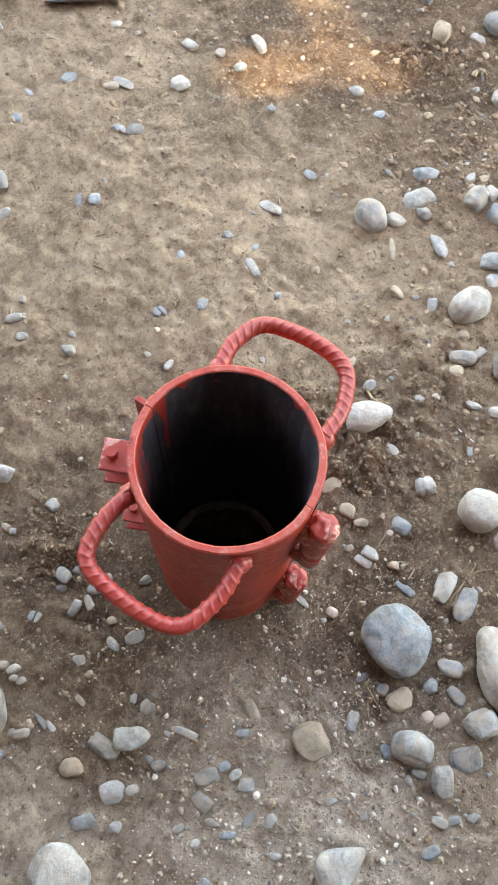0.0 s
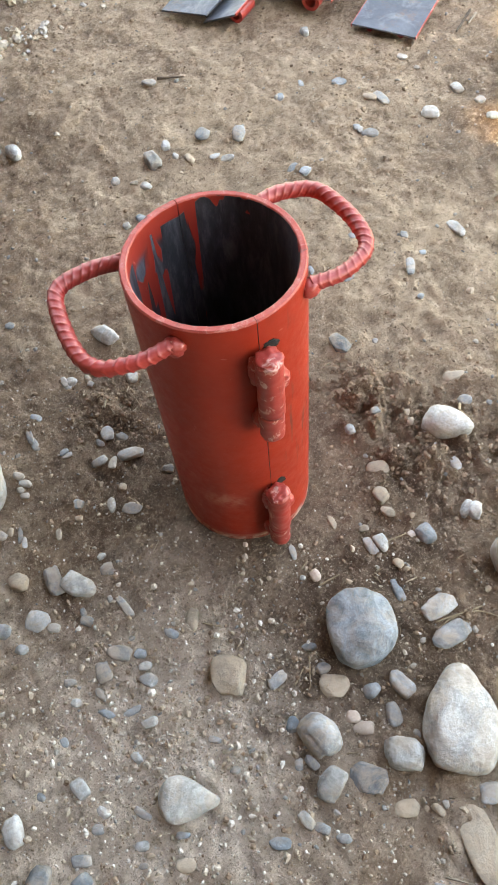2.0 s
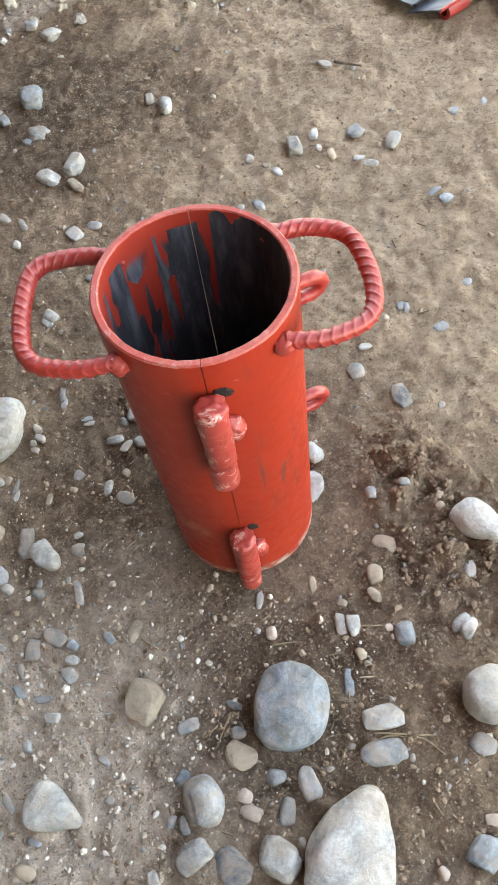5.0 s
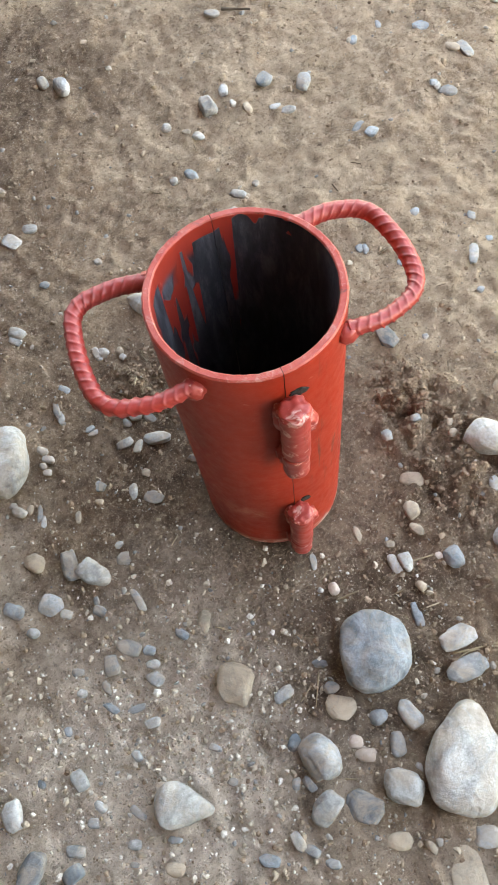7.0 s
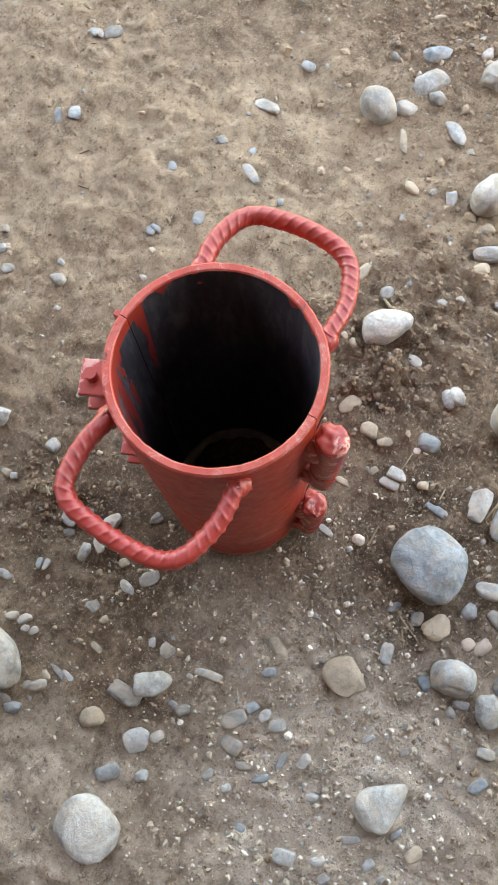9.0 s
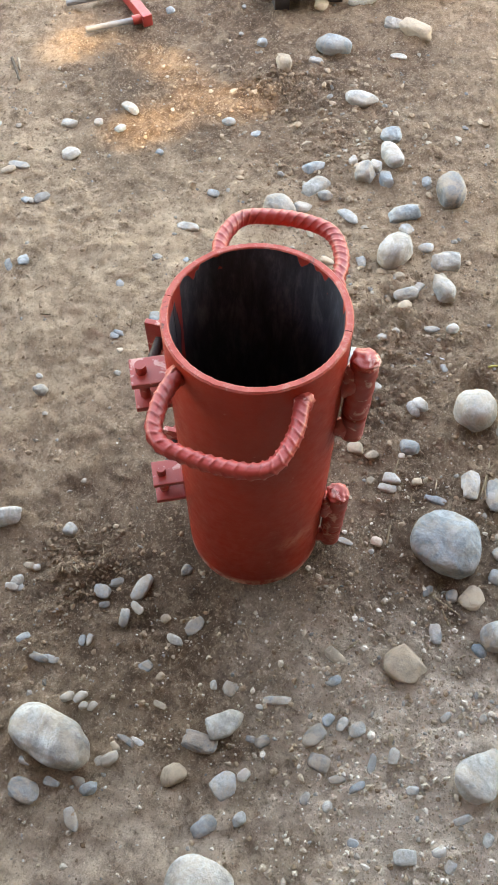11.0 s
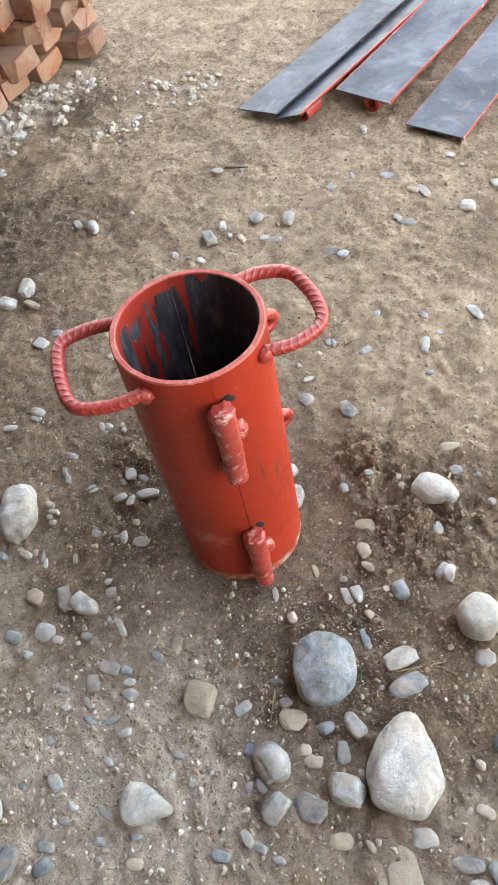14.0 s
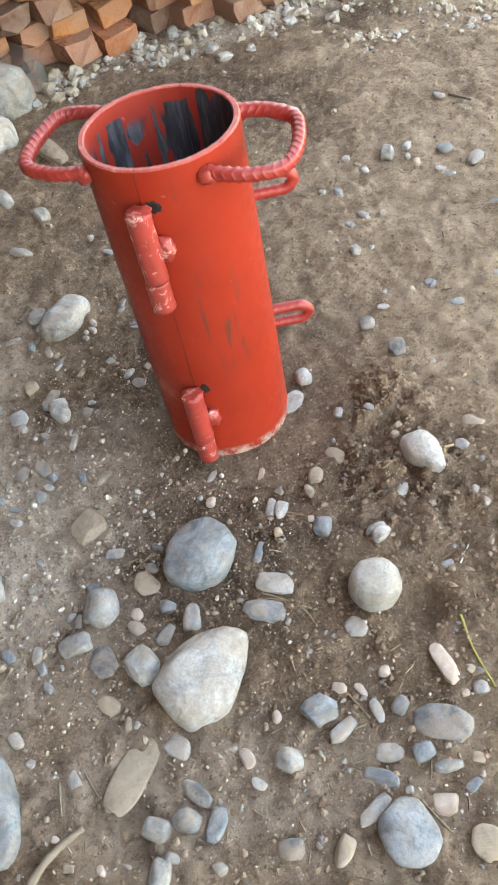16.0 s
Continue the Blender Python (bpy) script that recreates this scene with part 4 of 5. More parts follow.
stone(0.268, -0.368, 0.021, 0.016, 0.010, -112, "blue")
stone(-0.283, 0.063, 0.021, 0.007, 0.004, -104, "grey")
stone(-0.295, 0.718, 0.021, 0.015, 0.008, 132, "blue")
stone(-0.342, 0.097, 0.021, 0.015, 0.009, 119, "blue")
stone(0.242, -0.111, 0.021, 0.014, 0.006, 85, "grey")
stone(0.192, 0.579, 0.021, 0.013, 0.008, 102, "tan")
stone(-0.141, 0.109, 0.021, 0.011, 0.005, -118, "grey")
stone(0.067, -0.103, 0.020, 0.009, 0.003, 94, "tan")
stone(0.240, 0.273, 0.020, 0.012, 0.004, 85, "blue")
stone(0.366, -0.203, 0.020, 0.017, 0.011, 138, "white")
stone(-0.333, 0.169, 0.020, 0.010, 0.006, 91, "white")
stone(0.305, -0.039, 0.020, 0.016, 0.008, 155, "dark")
stone(-0.031, -0.253, 0.020, 0.016, 0.008, 162, "dark")
stone(-0.230, -0.214, 0.020, 0.012, 0.005, 175, "white")
stone(-0.345, 0.138, 0.020, 0.012, 0.005, -97, "grey")
stone(0.397, 0.641, 0.020, 0.013, 0.004, -105, "blue")
stone(-0.092, -0.335, 0.020, 0.012, 0.006, 112, "grey")
stone(0.698, 0.003, 0.020, 0.017, 0.012, 0, "grey")
stone(0.133, -0.126, 0.020, 0.013, 0.006, 124, "tan")
stone(-0.344, 0.365, 0.019, 0.014, 0.008, 117, "white")
stone(0.024, -0.363, 0.019, 0.013, 0.007, 97, "grey")
stone(0.685, 0.456, 0.019, 0.016, 0.008, 8, "dark")
stone(-0.267, -0.159, 0.019, 0.010, 0.005, 105, "dark")
stone(0.228, -0.357, 0.019, 0.009, 0.004, 137, "pink")
stone(0.403, 0.257, 0.019, 0.013, 0.004, 70, "dark")
stone(0.342, -0.429, 0.019, 0.010, 0.004, -125, "blue")
stone(-0.254, 0.139, 0.019, 0.011, 0.006, 142, "grey")
stone(0.246, 0.265, 0.019, 0.009, 0.003, -104, "blue")
stone(-0.065, 0.222, 0.019, 0.017, 0.012, 78, "white")
stone(-0.337, 0.110, 0.019, 0.013, 0.006, -117, "white")
stone(-0.152, 0.265, 0.019, 0.011, 0.006, 100, "grey")
stone(-0.115, -0.394, 0.019, 0.012, 0.006, 136, "grey")
stone(-0.034, -0.224, 0.019, 0.010, 0.005, 159, "dark")
stone(0.180, 0.210, 0.019, 0.011, 0.005, 180, "grey")
stone(-0.204, 0.078, 0.018, 0.016, 0.005, 133, "dark")
stone(0.147, -0.467, 0.018, 0.011, 0.003, 163, "grey")
stone(-0.210, -0.153, 0.018, 0.012, 0.006, 155, "white")
stone(-0.303, 0.488, 0.018, 0.015, 0.008, 107, "white")
stone(-0.143, 0.262, 0.018, 0.015, 0.006, 127, "white")
stone(-0.207, 0.227, 0.018, 0.010, 0.004, 131, "blue")
stone(-0.331, -0.067, 0.018, 0.013, 0.007, 149, "blue")
stone(0.104, 0.404, 0.017, 0.014, 0.006, 136, "white")
stone(0.335, 0.295, 0.017, 0.013, 0.004, -145, "blue")
stone(0.065, 0.602, 0.017, 0.016, 0.008, 158, "white")
stone(0.443, -0.112, 0.017, 0.015, 0.008, 130, "tan")
stone(-0.189, 0.152, 0.017, 0.008, 0.002, 178, "grey")
stone(0.343, -0.335, 0.017, 0.015, 0.006, -163, "grey")
stone(0.206, -0.361, 0.017, 0.012, 0.005, 179, "pink")
stone(0.082, -0.544, 0.017, 0.011, 0.006, -173, "grey")
stone(-0.310, -0.274, 0.017, 0.010, 0.005, 118, "white")
stone(-0.099, -0.412, 0.017, 0.010, 0.005, 145, "blue")
stone(0.471, 0.497, 0.017, 0.012, 0.005, 77, "white")
stone(-0.145, 0.151, 0.017, 0.010, 0.005, 112, "white")
stone(-0.244, -0.333, 0.017, 0.008, 0.004, 158, "blue")
stone(-0.258, 0.152, 0.017, 0.011, 0.006, 125, "grey")
stone(-0.030, -0.314, 0.017, 0.014, 0.007, 149, "pink")
stone(-0.080, 0.067, 0.017, 0.010, 0.006, 170, "dark")
stone(-0.288, -0.060, 0.016, 0.012, 0.006, 151, "grey")
stone(0.000, -0.434, 0.016, 0.009, 0.005, 111, "tan")
stone(0.128, -0.544, 0.016, 0.011, 0.007, 162, "white")
stone(0.638, 0.328, 0.016, 0.015, 0.008, 62, "blue")
stone(0.301, -0.201, 0.016, 0.009, 0.004, -148, "white")
stone(-0.174, -0.264, 0.016, 0.008, 0.004, 141, "grey")
stone(-0.294, -0.130, 0.016, 0.011, 0.006, 152, "dark")
stone(-0.209, -0.137, 0.016, 0.013, 0.006, 151, "blue")
stone(0.015, -0.153, 0.016, 0.013, 0.007, 93, "pink")
stone(-0.287, -0.322, 0.016, 0.011, 0.005, 156, "white")
stone(0.189, -0.003, 0.015, 0.011, 0.005, 159, "dark")
stone(0.042, 0.496, 0.015, 0.013, 0.007, -96, "grey")
stone(-0.121, 0.257, 0.015, 0.010, 0.006, 93, "tan")
stone(-0.188, 0.400, 0.015, 0.013, 0.004, 138, "blue")
stone(-0.192, 0.160, 0.015, 0.009, 0.004, -171, "blue")
stone(-0.321, -0.287, 0.015, 0.011, 0.003, 154, "grey")
stone(0.325, -0.107, 0.015, 0.010, 0.005, 98, "white")
stone(-0.258, -0.240, 0.015, 0.011, 0.005, 110, "white")
stone(0.150, -0.006, 0.014, 0.014, 0.009, 82, "white")
stone(-0.012, -0.572, 0.014, 0.009, 0.004, -176, "tan")
stone(0.175, 0.598, 0.014, 0.012, 0.006, 85, "white")
stone(0.248, -0.336, 0.014, 0.013, 0.007, -156, "pink")
stone(0.090, 0.577, 0.014, 0.010, 0.005, 147, "tan")
stone(-0.261, 0.123, 0.014, 0.009, 0.005, 151, "grey")
stone(0.469, 0.503, 0.014, 0.014, 0.005, 61, "blue")
stone(0.027, -0.378, 0.014, 0.011, 0.005, 112, "blue")
stone(0.345, -0.404, 0.014, 0.011, 0.004, 177, "tan")
stone(0.107, -0.189, 0.014, 0.011, 0.006, 113, "tan")
stone(0.150, -0.400, 0.014, 0.011, 0.006, 115, "pink")
stone(-0.105, -0.329, 0.014, 0.010, 0.005, -114, "grey")
stone(0.150, 0.439, 0.013, 0.011, 0.006, 26, "dark")
stone(0.224, -0.033, 0.013, 0.012, 0.007, 57, "tan")
stone(0.096, -0.130, 0.013, 0.010, 0.005, 160, "tan")
stone(-0.296, -0.154, 0.013, 0.010, 0.005, 149, "white")
stone(-0.143, 0.073, 0.013, 0.011, 0.005, 147, "tan")
stone(-0.295, 0.084, 0.013, 0.009, 0.004, -119, "tan")
stone(-0.088, -0.490, 0.013, 0.010, 0.005, 169, "grey")
stone(-0.106, 0.408, 0.012, 0.011, 0.006, 110, "grey")
stone(-0.365, -0.229, 0.012, 0.009, 0.003, 114, "blue")
stone(-0.204, -0.003, 0.012, 0.010, 0.005, -175, "white")
stone(-0.168, -0.303, 0.012, 0.009, 0.004, 158, "dark")
stone(-0.324, -0.187, 0.012, 0.010, 0.003, -92, "blue")
stone(0.020, -0.568, 0.012, 0.009, 0.005, 137, "pink")
stone(-0.210, 0.059, 0.012, 0.009, 0.004, 148, "tan")
stone(-0.080, 0.063, 0.012, 0.009, 0.005, 151, "dark")
stone(-0.120, 0.247, 0.011, 0.010, 0.005, 122, "white")
stone(0.259, 0.106, 0.011, 0.009, 0.005, 71, "dark")
stone(0.338, -0.124, 0.011, 0.010, 0.005, 75, "white")
stone(0.145, 0.348, 0.011, 0.010, 0.005, 82, "grey")
stone(-0.150, 0.256, 0.011, 0.009, 0.003, 145, "grey")
stone(0.357, 0.142, 0.011, 0.010, 0.005, 37, "blue")
stone(-0.263, 0.132, 0.011, 0.009, 0.004, 120, "grey")
stone(-0.250, -0.058, 0.011, 0.008, 0.004, -100, "grey")
stone(0.227, -0.021, 0.011, 0.008, 0.004, -116, "tan")
stone(-0.292, -0.340, 0.011, 0.006, 0.003, 158, "white")
stone(0.407, 0.212, 0.011, 0.009, 0.003, 161, "blue")
stone(0.177, 0.244, 0.011, 0.009, 0.004, 84, "white")
stone(-0.032, -0.552, 0.010, 0.007, 0.003, -178, "pink")
stone(0.329, -0.343, 0.010, 0.008, 0.004, -158, "pink")
stone(0.142, -0.164, 0.010, 0.009, 0.004, 173, "pink")
stone(0.333, -0.319, 0.010, 0.009, 0.004, 70, "tan")
stone(0.217, 0.254, 0.010, 0.009, 0.005, 63, "tan")
stone(-0.282, -0.334, 0.010, 0.006, 0.003, 157, "tan")
stone(-0.215, -0.060, 0.010, 0.007, 0.003, -103, "white")
stone(0.285, -0.445, 0.009, 0.008, 0.004, -157, "white")
stone(0.010, -0.433, 0.009, 0.008, 0.004, -96, "white")
stone(0.000, -0.149, 0.008, 0.007, 0.004, 160, "white")
stone(-0.047, -0.407, 0.008, 0.006, 0.003, 165, "white")
stone(-0.160, -0.126, 0.007, 0.006, 0.003, 148, "white")
stone(0.304, -0.468, 0.006, 0.005, 0.002, -160, "blue")

stone(-0.224, -0.307, 0.066, 0.048, 0.020, -28, "white", 0.6)
stone(0.069, -0.371, 0.118, 0.090, 0.032, 64, "white", 0.36)
stone(-0.735, 0.805, 0.190, 0.130, 0.110, 20, "white")
stone(-0.672, 0.655, 0.120, 0.085, 0.060, 60, "white")


build_ground()


# ---- brick stack ----
BRICK_MESHES = []


def brick_mesh(n):
    """A fired brick end, 85 mm wide and 47 mm high, with rounded and knocked-off corners; some are broken short."""
    rnd = random.Random(n + 40)
    ln = 0.19 if n % 3 else rnd.uniform(0.11, 0.16)
    bm = bmesh.new()
    box(bm, (0.085, ln, 0.047), pose(0, 0, 0), 0.004)
    for k in range(1 + n % 3):
        c = Vector((rnd.choice((-1, 1)) * 0.0425, -ln / 2, rnd.choice((-1, 1)) * 0.0235))
        no = (Vector((c.x * 15, -0.55, c.z * 27)).normalized() + Vector((rnd.uniform(-.5, .5), rnd.uniform(-.5, .2), rnd.uniform(-.5, .5)))).normalized()
        geom = list(bm.verts) + list(bm.edges) + list(bm.faces)
        cut = bmesh.ops.bisect_plane(bm, geom=geom, plane_co=c - no * rnd.uniform(0.004, 0.026), plane_no=no, clear_outer=True)
        bmesh.ops.holes_fill(bm, edges=[e for e in cut["geom_cut"] if isinstance(e, bmesh.types.BMEdge)])
    for v in bm.verts:
        v.co += Vector((noise.noise(v.co * 40), noise.noise(v.co * 40 + Vector((7, 0, 0))), noise.noise(v.co * 40 + Vector((0, 7, 0))))) * 0.0045
    me = bpy.data.meshes.new("brick")
    bm.to_mesh(me)
    bm.free()
    me.materials.append(BRICK)
    return me, ln


def build_bricks():
    kinds = [brick_mesh(n) for n in range(18)]
    rnd = random.Random(11)
    a = Vector((-1.44, 0.50, 0))
    d = (Vector((0.13, 1.45, 0)) - a)
    total = d.length
    d.normalize()
    back = Vector((-d.y, d.x, 0))
    yaw = math.degrees(math.atan2(d.y, d.x))
    for course in range(15):
        s = rnd.uniform(0, 0.06)
        end = total - max(0, course - 4) * 0.04
        while s < end - 0.06:
            me, ln = rnd.choice(kinds)
            out = rnd.uniform(-0.035, 0.035) - (0.05 if rnd.random() < 0.15 else 0) + course * 0.005
            turn = 20 + rnd.gauss(0, 8) + (rnd.choice((-24, 24)) if rnd.random() < 0.10 and course > 0 else 0)
            p = a + d * (s + 0.06) + back * (ln / 2 + out)
            ob = new("brick", me)
            ob.matrix_world = pose(p.x, p.y, 0.026 + course * 0.0492 + (0.004 if course == 0 else 0), rnd.gauss(0, 2.6), rnd.gauss(0, 3.2), yaw + turn)
            tagged(ob, "fired red-orange brick in a rough dry stack", "brick", "bricks in the stack")
            s += 0.089 + rnd.uniform(0.002, 0.018)


build_bricks()


# ---- steel panels, frame, rod and plates on the ground ----
def sheet(name, corner, direction, width, length, z, thick, material, parent, tilt=0.0, label=""):
    """A strip of sheet from its near corner; direction in degrees, the width runs to the right of it."""
    u = Vector((math.cos(radians(direction)), math.sin(radians(direction)), 0))
    w = Vector((u.y, -u.x, 0)) * math.cos(radians(tilt)) + Vector((0, 0, math.sin(radians(tilt))))
    nrm = w.cross(u)
    bm = bmesh.new()
    n, k = 24, 6
    grid = {}
    for i in range(n + 1):
        for j in range(k + 1):
            p = Vector((*corner, z)) + u * (length * i / n) + w * (width * j / k)
            p.z += 0.0025 * noise.noise(p * 6)
            for side in (0, 1):
                grid[i, j, side] = bm.verts.new(p + nrm * thick * (side - 0.5))
    for i in range(n):
        for j in range(k):
            bm.faces.new([grid[q] for q in ((i, j, 1), (i + 1, j, 1), (i + 1, j + 1, 1), (i, j + 1, 1))])
            bm.faces.new([grid[q] for q in ((i, j, 0), (i, j + 1, 0), (i + 1, j + 1, 0), (i + 1, j, 0))])
    for i in range(n):
        for j in (0, k):
            bm.faces.new([grid[q] for q in ((i, j, 0), (i + 1, j, 0), (i + 1, j, 1), (i, j, 1))])
    for j in range(k):
        for i in (0, n):
            bm.faces.new([grid[q] for q in ((i, j, 0), (i, j + 1, 0), (i, j + 1, 1), (i, j, 1))])
    bmesh.ops.recalc_face_normals(bm, faces=list(bm.faces))
    return part(name, bm, material, parent, label)


def tube(p, q, r, material, parent, name="tube", hole=0.0, label=""):
    """A straight pipe, open at its ends where hole is its inner radius."""
    p, q = Vector(p), Vector(q)
    m = Matrix.Translation((p + q) / 2) @ (q - p).to_track_quat("Z", "Y").to_matrix().to_4x4()
    bm = bmesh.new()
    ln, seg = (q - p).length, 24
    prof = [(r, -ln / 2), (r, ln / 2), (hole, ln / 2), (hole, -ln / 2)] if hole else [(0, -ln / 2), (r, -ln / 2), (r, ln / 2), (0, ln / 2)]
    rings = [[bm.verts.new(m @ Vector((a * math.cos(2 * math.pi * i / seg), a * math.sin(2 * math.pi * i / seg), z))) for i in range(seg)] for a, z in prof]
    pairs = list(zip(rings, rings[1:] + rings[:1])) if hole else list(zip(rings, rings[1:]))
    for a, b in pairs:
        for i in range(seg):
            bm.faces.new((a[i], a[(i + 1) % seg], b[(i + 1) % seg], b[i]))
    bmesh.ops.remove_doubles(bm, verts=list(bm.verts), dist=1e-6)
    bmesh.ops.recalc_face_normals(bm, faces=list(bm.faces))
    return part(name, bm, material, parent, label)


def along(direction):
    u = Vector((math.cos(radians(direction)), math.sin(radians(direction)), 0))
    return u, Vector((u.y, -u.x, 0))


def build_panels():
    # flat panels: one raised on a red tube, one on low bars
    for corner, turn, width, z in (((0.516, 0.897), 35.5, 0.124, 0.037), ((0.602, 0.742), 37.5, 0.122, 0.014)):
        t = thing("formwork_panel", "flat grey steel formwork panel with red edges on the ground", "panel", None, "panels on the ground")
        sheet("steel_sheet", corner, turn, width, 1.25, z, 0.003, SHEET, t)
        u, w = along(turn)
        c = Vector((*corner, z))
        for k in (-0.0008, width + 0.0008):
            bm = bmesh.new()
            box(bm, (1.25, 0.0016, 0.006), Matrix.Translation(c + u * 0.625 + w * k) @ pose(0, 0, -0.001, 0, 0, turn), 0.0004)
            part("edge_strip", bm, RED_WORN, t, "red painted edge")
        r = (z - 0.002) / 2
        for k in ((0.62,) if z > 0.02 else (0.25, 0.75)):
            p = c + u * 0.012 + w * width * k
            for f in (0.0, 1.16):
                s, q = p + u * f, p + u * (f + 0.05)
                tube((s.x, s.y, r), (q.x, q.y, r), r, RED, t, "support_tube", r * 0.6, "short red steel tube under the panel")
    # the folded panel: a flat sheet, and a slanting one that leans on a red tube
    t = thing("folded_formwork_panel", "folded grey steel formwork panel with a red edge", "panel", None, "panels on the ground")
    turn, tilt = 33.5, 25
    u, w = along(turn)
    sheet("steel_sheet", (0.322, 0.984), turn, 0.104, 1.25, 0.011, 0.003, SHEET, t, 8)
    low = Vector((0.378, 0.913, 0.004))
    sheet("slanted_sheet", (low.x, low.y), turn, 0.080, 1.25, low.z, 0.003, SHEET, t, tilt)
    e = low + w * 0.080 * math.cos(radians(tilt)) + Vector((0, 0, 0.080 * math.sin(radians(tilt))))
    bm = bmesh.new()
    box(bm, (1.25, 0.003, 0.005), Matrix.Translation(e + u * 0.625) @ pose(0, 0, 0, 0, 0, turn), 0.0006)
    part("edge_strip", bm, RED, t, "red painted edge")
    p = e - w * 0.018 + u * 0.030
    for f in (0.0, 1.16):
        s, q = p + u * f, p + u * (f + 0.05)
        tube((s.x, s.y, 0.0145), (q.x, q.y, 0.0145), 0.0142, RED, t, "support_tube", 0.008, "short red steel tube under the panel")
    for k in (0.2, 0.8):
        p = Vector((0.322, 0.984, 0)) + w * 0.104 * k + u * 0.03
        q = p + u * 1.15
        tube((p.x, p.y, 0.0045), (q.x, q.y, 0.0045), 0.0048, DARK_IRON, t, "support_bar", 0, "dark bar under the sheet")


build_panels()


def build_frame():
    t = thing("red_bar_frame", "red-painted steel frame with bare prongs on the ground", "frame")
    a, d = Vector((0.982, 0.462, 0.013)), Vector((0.185, 0.172, 0)).normalized()
    side = Vector((-0.060, 0.090, 0)).normalized()
    bm = bmesh.new()
    box(bm, (0.50, 0.019, 0.022), Matrix.Translation(a + d * 0.245) @ pose(0, 0, 0, 0, 0, math.degrees(math.atan2(d.y, d.x))), 0.002)
    part("bar", bm, RED, t)
    for k in (0.008, 0.108, 0.245, 0.38):
        p = a + d * k
        q = p + side * 0.118
        pr = tube(p + side * 0.012, q, 0.0054, BARE, t, "prong", 0, "bare steel prong")
        tube(p, p + side * 0.026, 0.0085, RED, pr, "sleeve", 0, "red painted sleeve")


build_frame()


def build_rod():
    pts = [(1.42, 0.66, 0.009), (1.290, 0.545, 0.008), (1.172, 0.435, 0.008), (1.132, 0.352, 0.008), (1.150, 0.275, 0.008), (1.185, 0.17, 0.010)]
    tagged(part("steel_rod", sweep(rounded(pts, 0.05, 6), 0.0075, 0.004, 14, 0.0, 1, 0.0006), RUSTY, None, "", True), "bent rusty steel rod lying on the ground", "rod")


build_rod()


def build_plates():
    for corner, direction, width, length, z in (((1.078, 0.243), 24, 0.168, 0.42, 0.048), ((1.196, 0.006), 18, 0.16, 0.40, 0.030)):
        t = thing("pale_plate", "pale grey steel plate raised on dark iron feet", "plate", None, "pale plates")
        sheet("plate", corner, direction, width, length, z, 0.006, SHEET_PALE, t)
        u = Vector((math.cos(radians(direction)), math.sin(radians(direction)), 0))
        w = Vector((u.y, -u.x, 0))
        for f in (0.03, length - 0.05):
            for g in (0.03, width - 0.03):
                p = Vector((*corner, 0)) + u * f + w * g
                bm = bmesh.new()
                box(bm, (0.03, 0.03, z + 0.008), pose(p.x, p.y, (z - 0.008) / 2, 0, 0, direction), 0.002)
                part("foot", bm, DARK_IRON, t, "dark iron foot")


build_plates()


# ---- bottle ----
def build_bottle():
    m, n, l, b = mat("bottle_plastic", 0.08, 0, 0.5)
    b.inputs["Transmission Weight"].default_value, b.inputs["IOR"].default_value = 0.95, 1.10
    b.inputs["Base Color"].default_value = (0.86, 0.90, 0.90, 1)
    bump(n, l, b, noise_tex(n, l, 60, 4), 0.25, 0.003)
    t = thing("plastic_bottle", "clear crumpled plastic bottle lying against pale stones", "bottle")
    prof = [(0.0, 0.004), (0.018, 0.0), (0.030, 0.006), (0.0325, 0.02), (0.0315, 0.05), (0.0325, 0.08), (0.031, 0.11), (0.0325, 0.135), (0.026, 0.165), (0.014, 0.190), (0.0125, 0.205)]
    bm = bmesh.new()
    seg = 28
    base = pose(-0.650, 0.868, 0.036, -88, 0, 41)
    rings = []
    for r, z in prof:
        ring = []
        for i in range(seg):
            a = 2 * math.pi * i / seg
            q = Vector((r * math.cos(a), r * math.sin(a), z))
            q *= 1 + 0.05 * noise.noise(q * 40)
            ring.append(bm.verts.new(base @ q))
        rings.append(ring)
    for a, c in zip(rings, rings[1:]):
        for i in range(seg):
            bm.faces.new((a[i], a[(i + 1) % seg], c[(i + 1) % seg], c[i]))
    part("body", bm, m, t, "", True)


build_bottle()


# ---- twigs and straw ----
def twig(pts, r, material, label, category="twig", name="twig"):
    pts = [(x, y, ground_z(x, y) + z) for x, y, z in pts]
    tagged(part(name, sweep(rounded(pts, 0.02, 4), r, 0.003, 8, 0, 1, r * 0.35, len(pts), 0.6), material, None, "", True), label, category)


twig([(0.319, -0.261, 0.0018), (0.332, -0.297, 0.0038), (0.357, -0.332, 0.0018)], 0.0018, YELLOW, "yellow-green bare twig on the earth")
twig([(-0.043, -0.592, 0.0045), (-0.030, -0.566, 0.0065), (-0.009, -0.537, 0.0045)], 0.0045, TWIG, "thick pale root lying on the earth")
twig([(0.117, -0.274, 0.0011), (0.156, -0.279, 0.0031), (0.173, -0.298, 0.0011)], 0.0011, STRAW, "thin dry root on the earth")
twig([(0.094, -0.283, 0.0011), (0.120, -0.273, 0.0031), (0.164, -0.278, 0.0011)], 0.0011, STRAW, "thin dry root on the earth")
twig([(-0.038, -0.232, 0.0011), (-0.055, -0.265, 0.0011)], 0.0011, STRAW, "thin straw stalk on the earth")
twig([(-0.069, -0.254, 0.0011), (-0.052, -0.243, 0.0011)], 0.0011, STRAW, "thin straw stalk on the earth")
twig([(0.296, -0.451, 0.0011), (0.326, -0.474, 0.0011)], 0.0011, STRAW, "thin straw stalk on the earth")
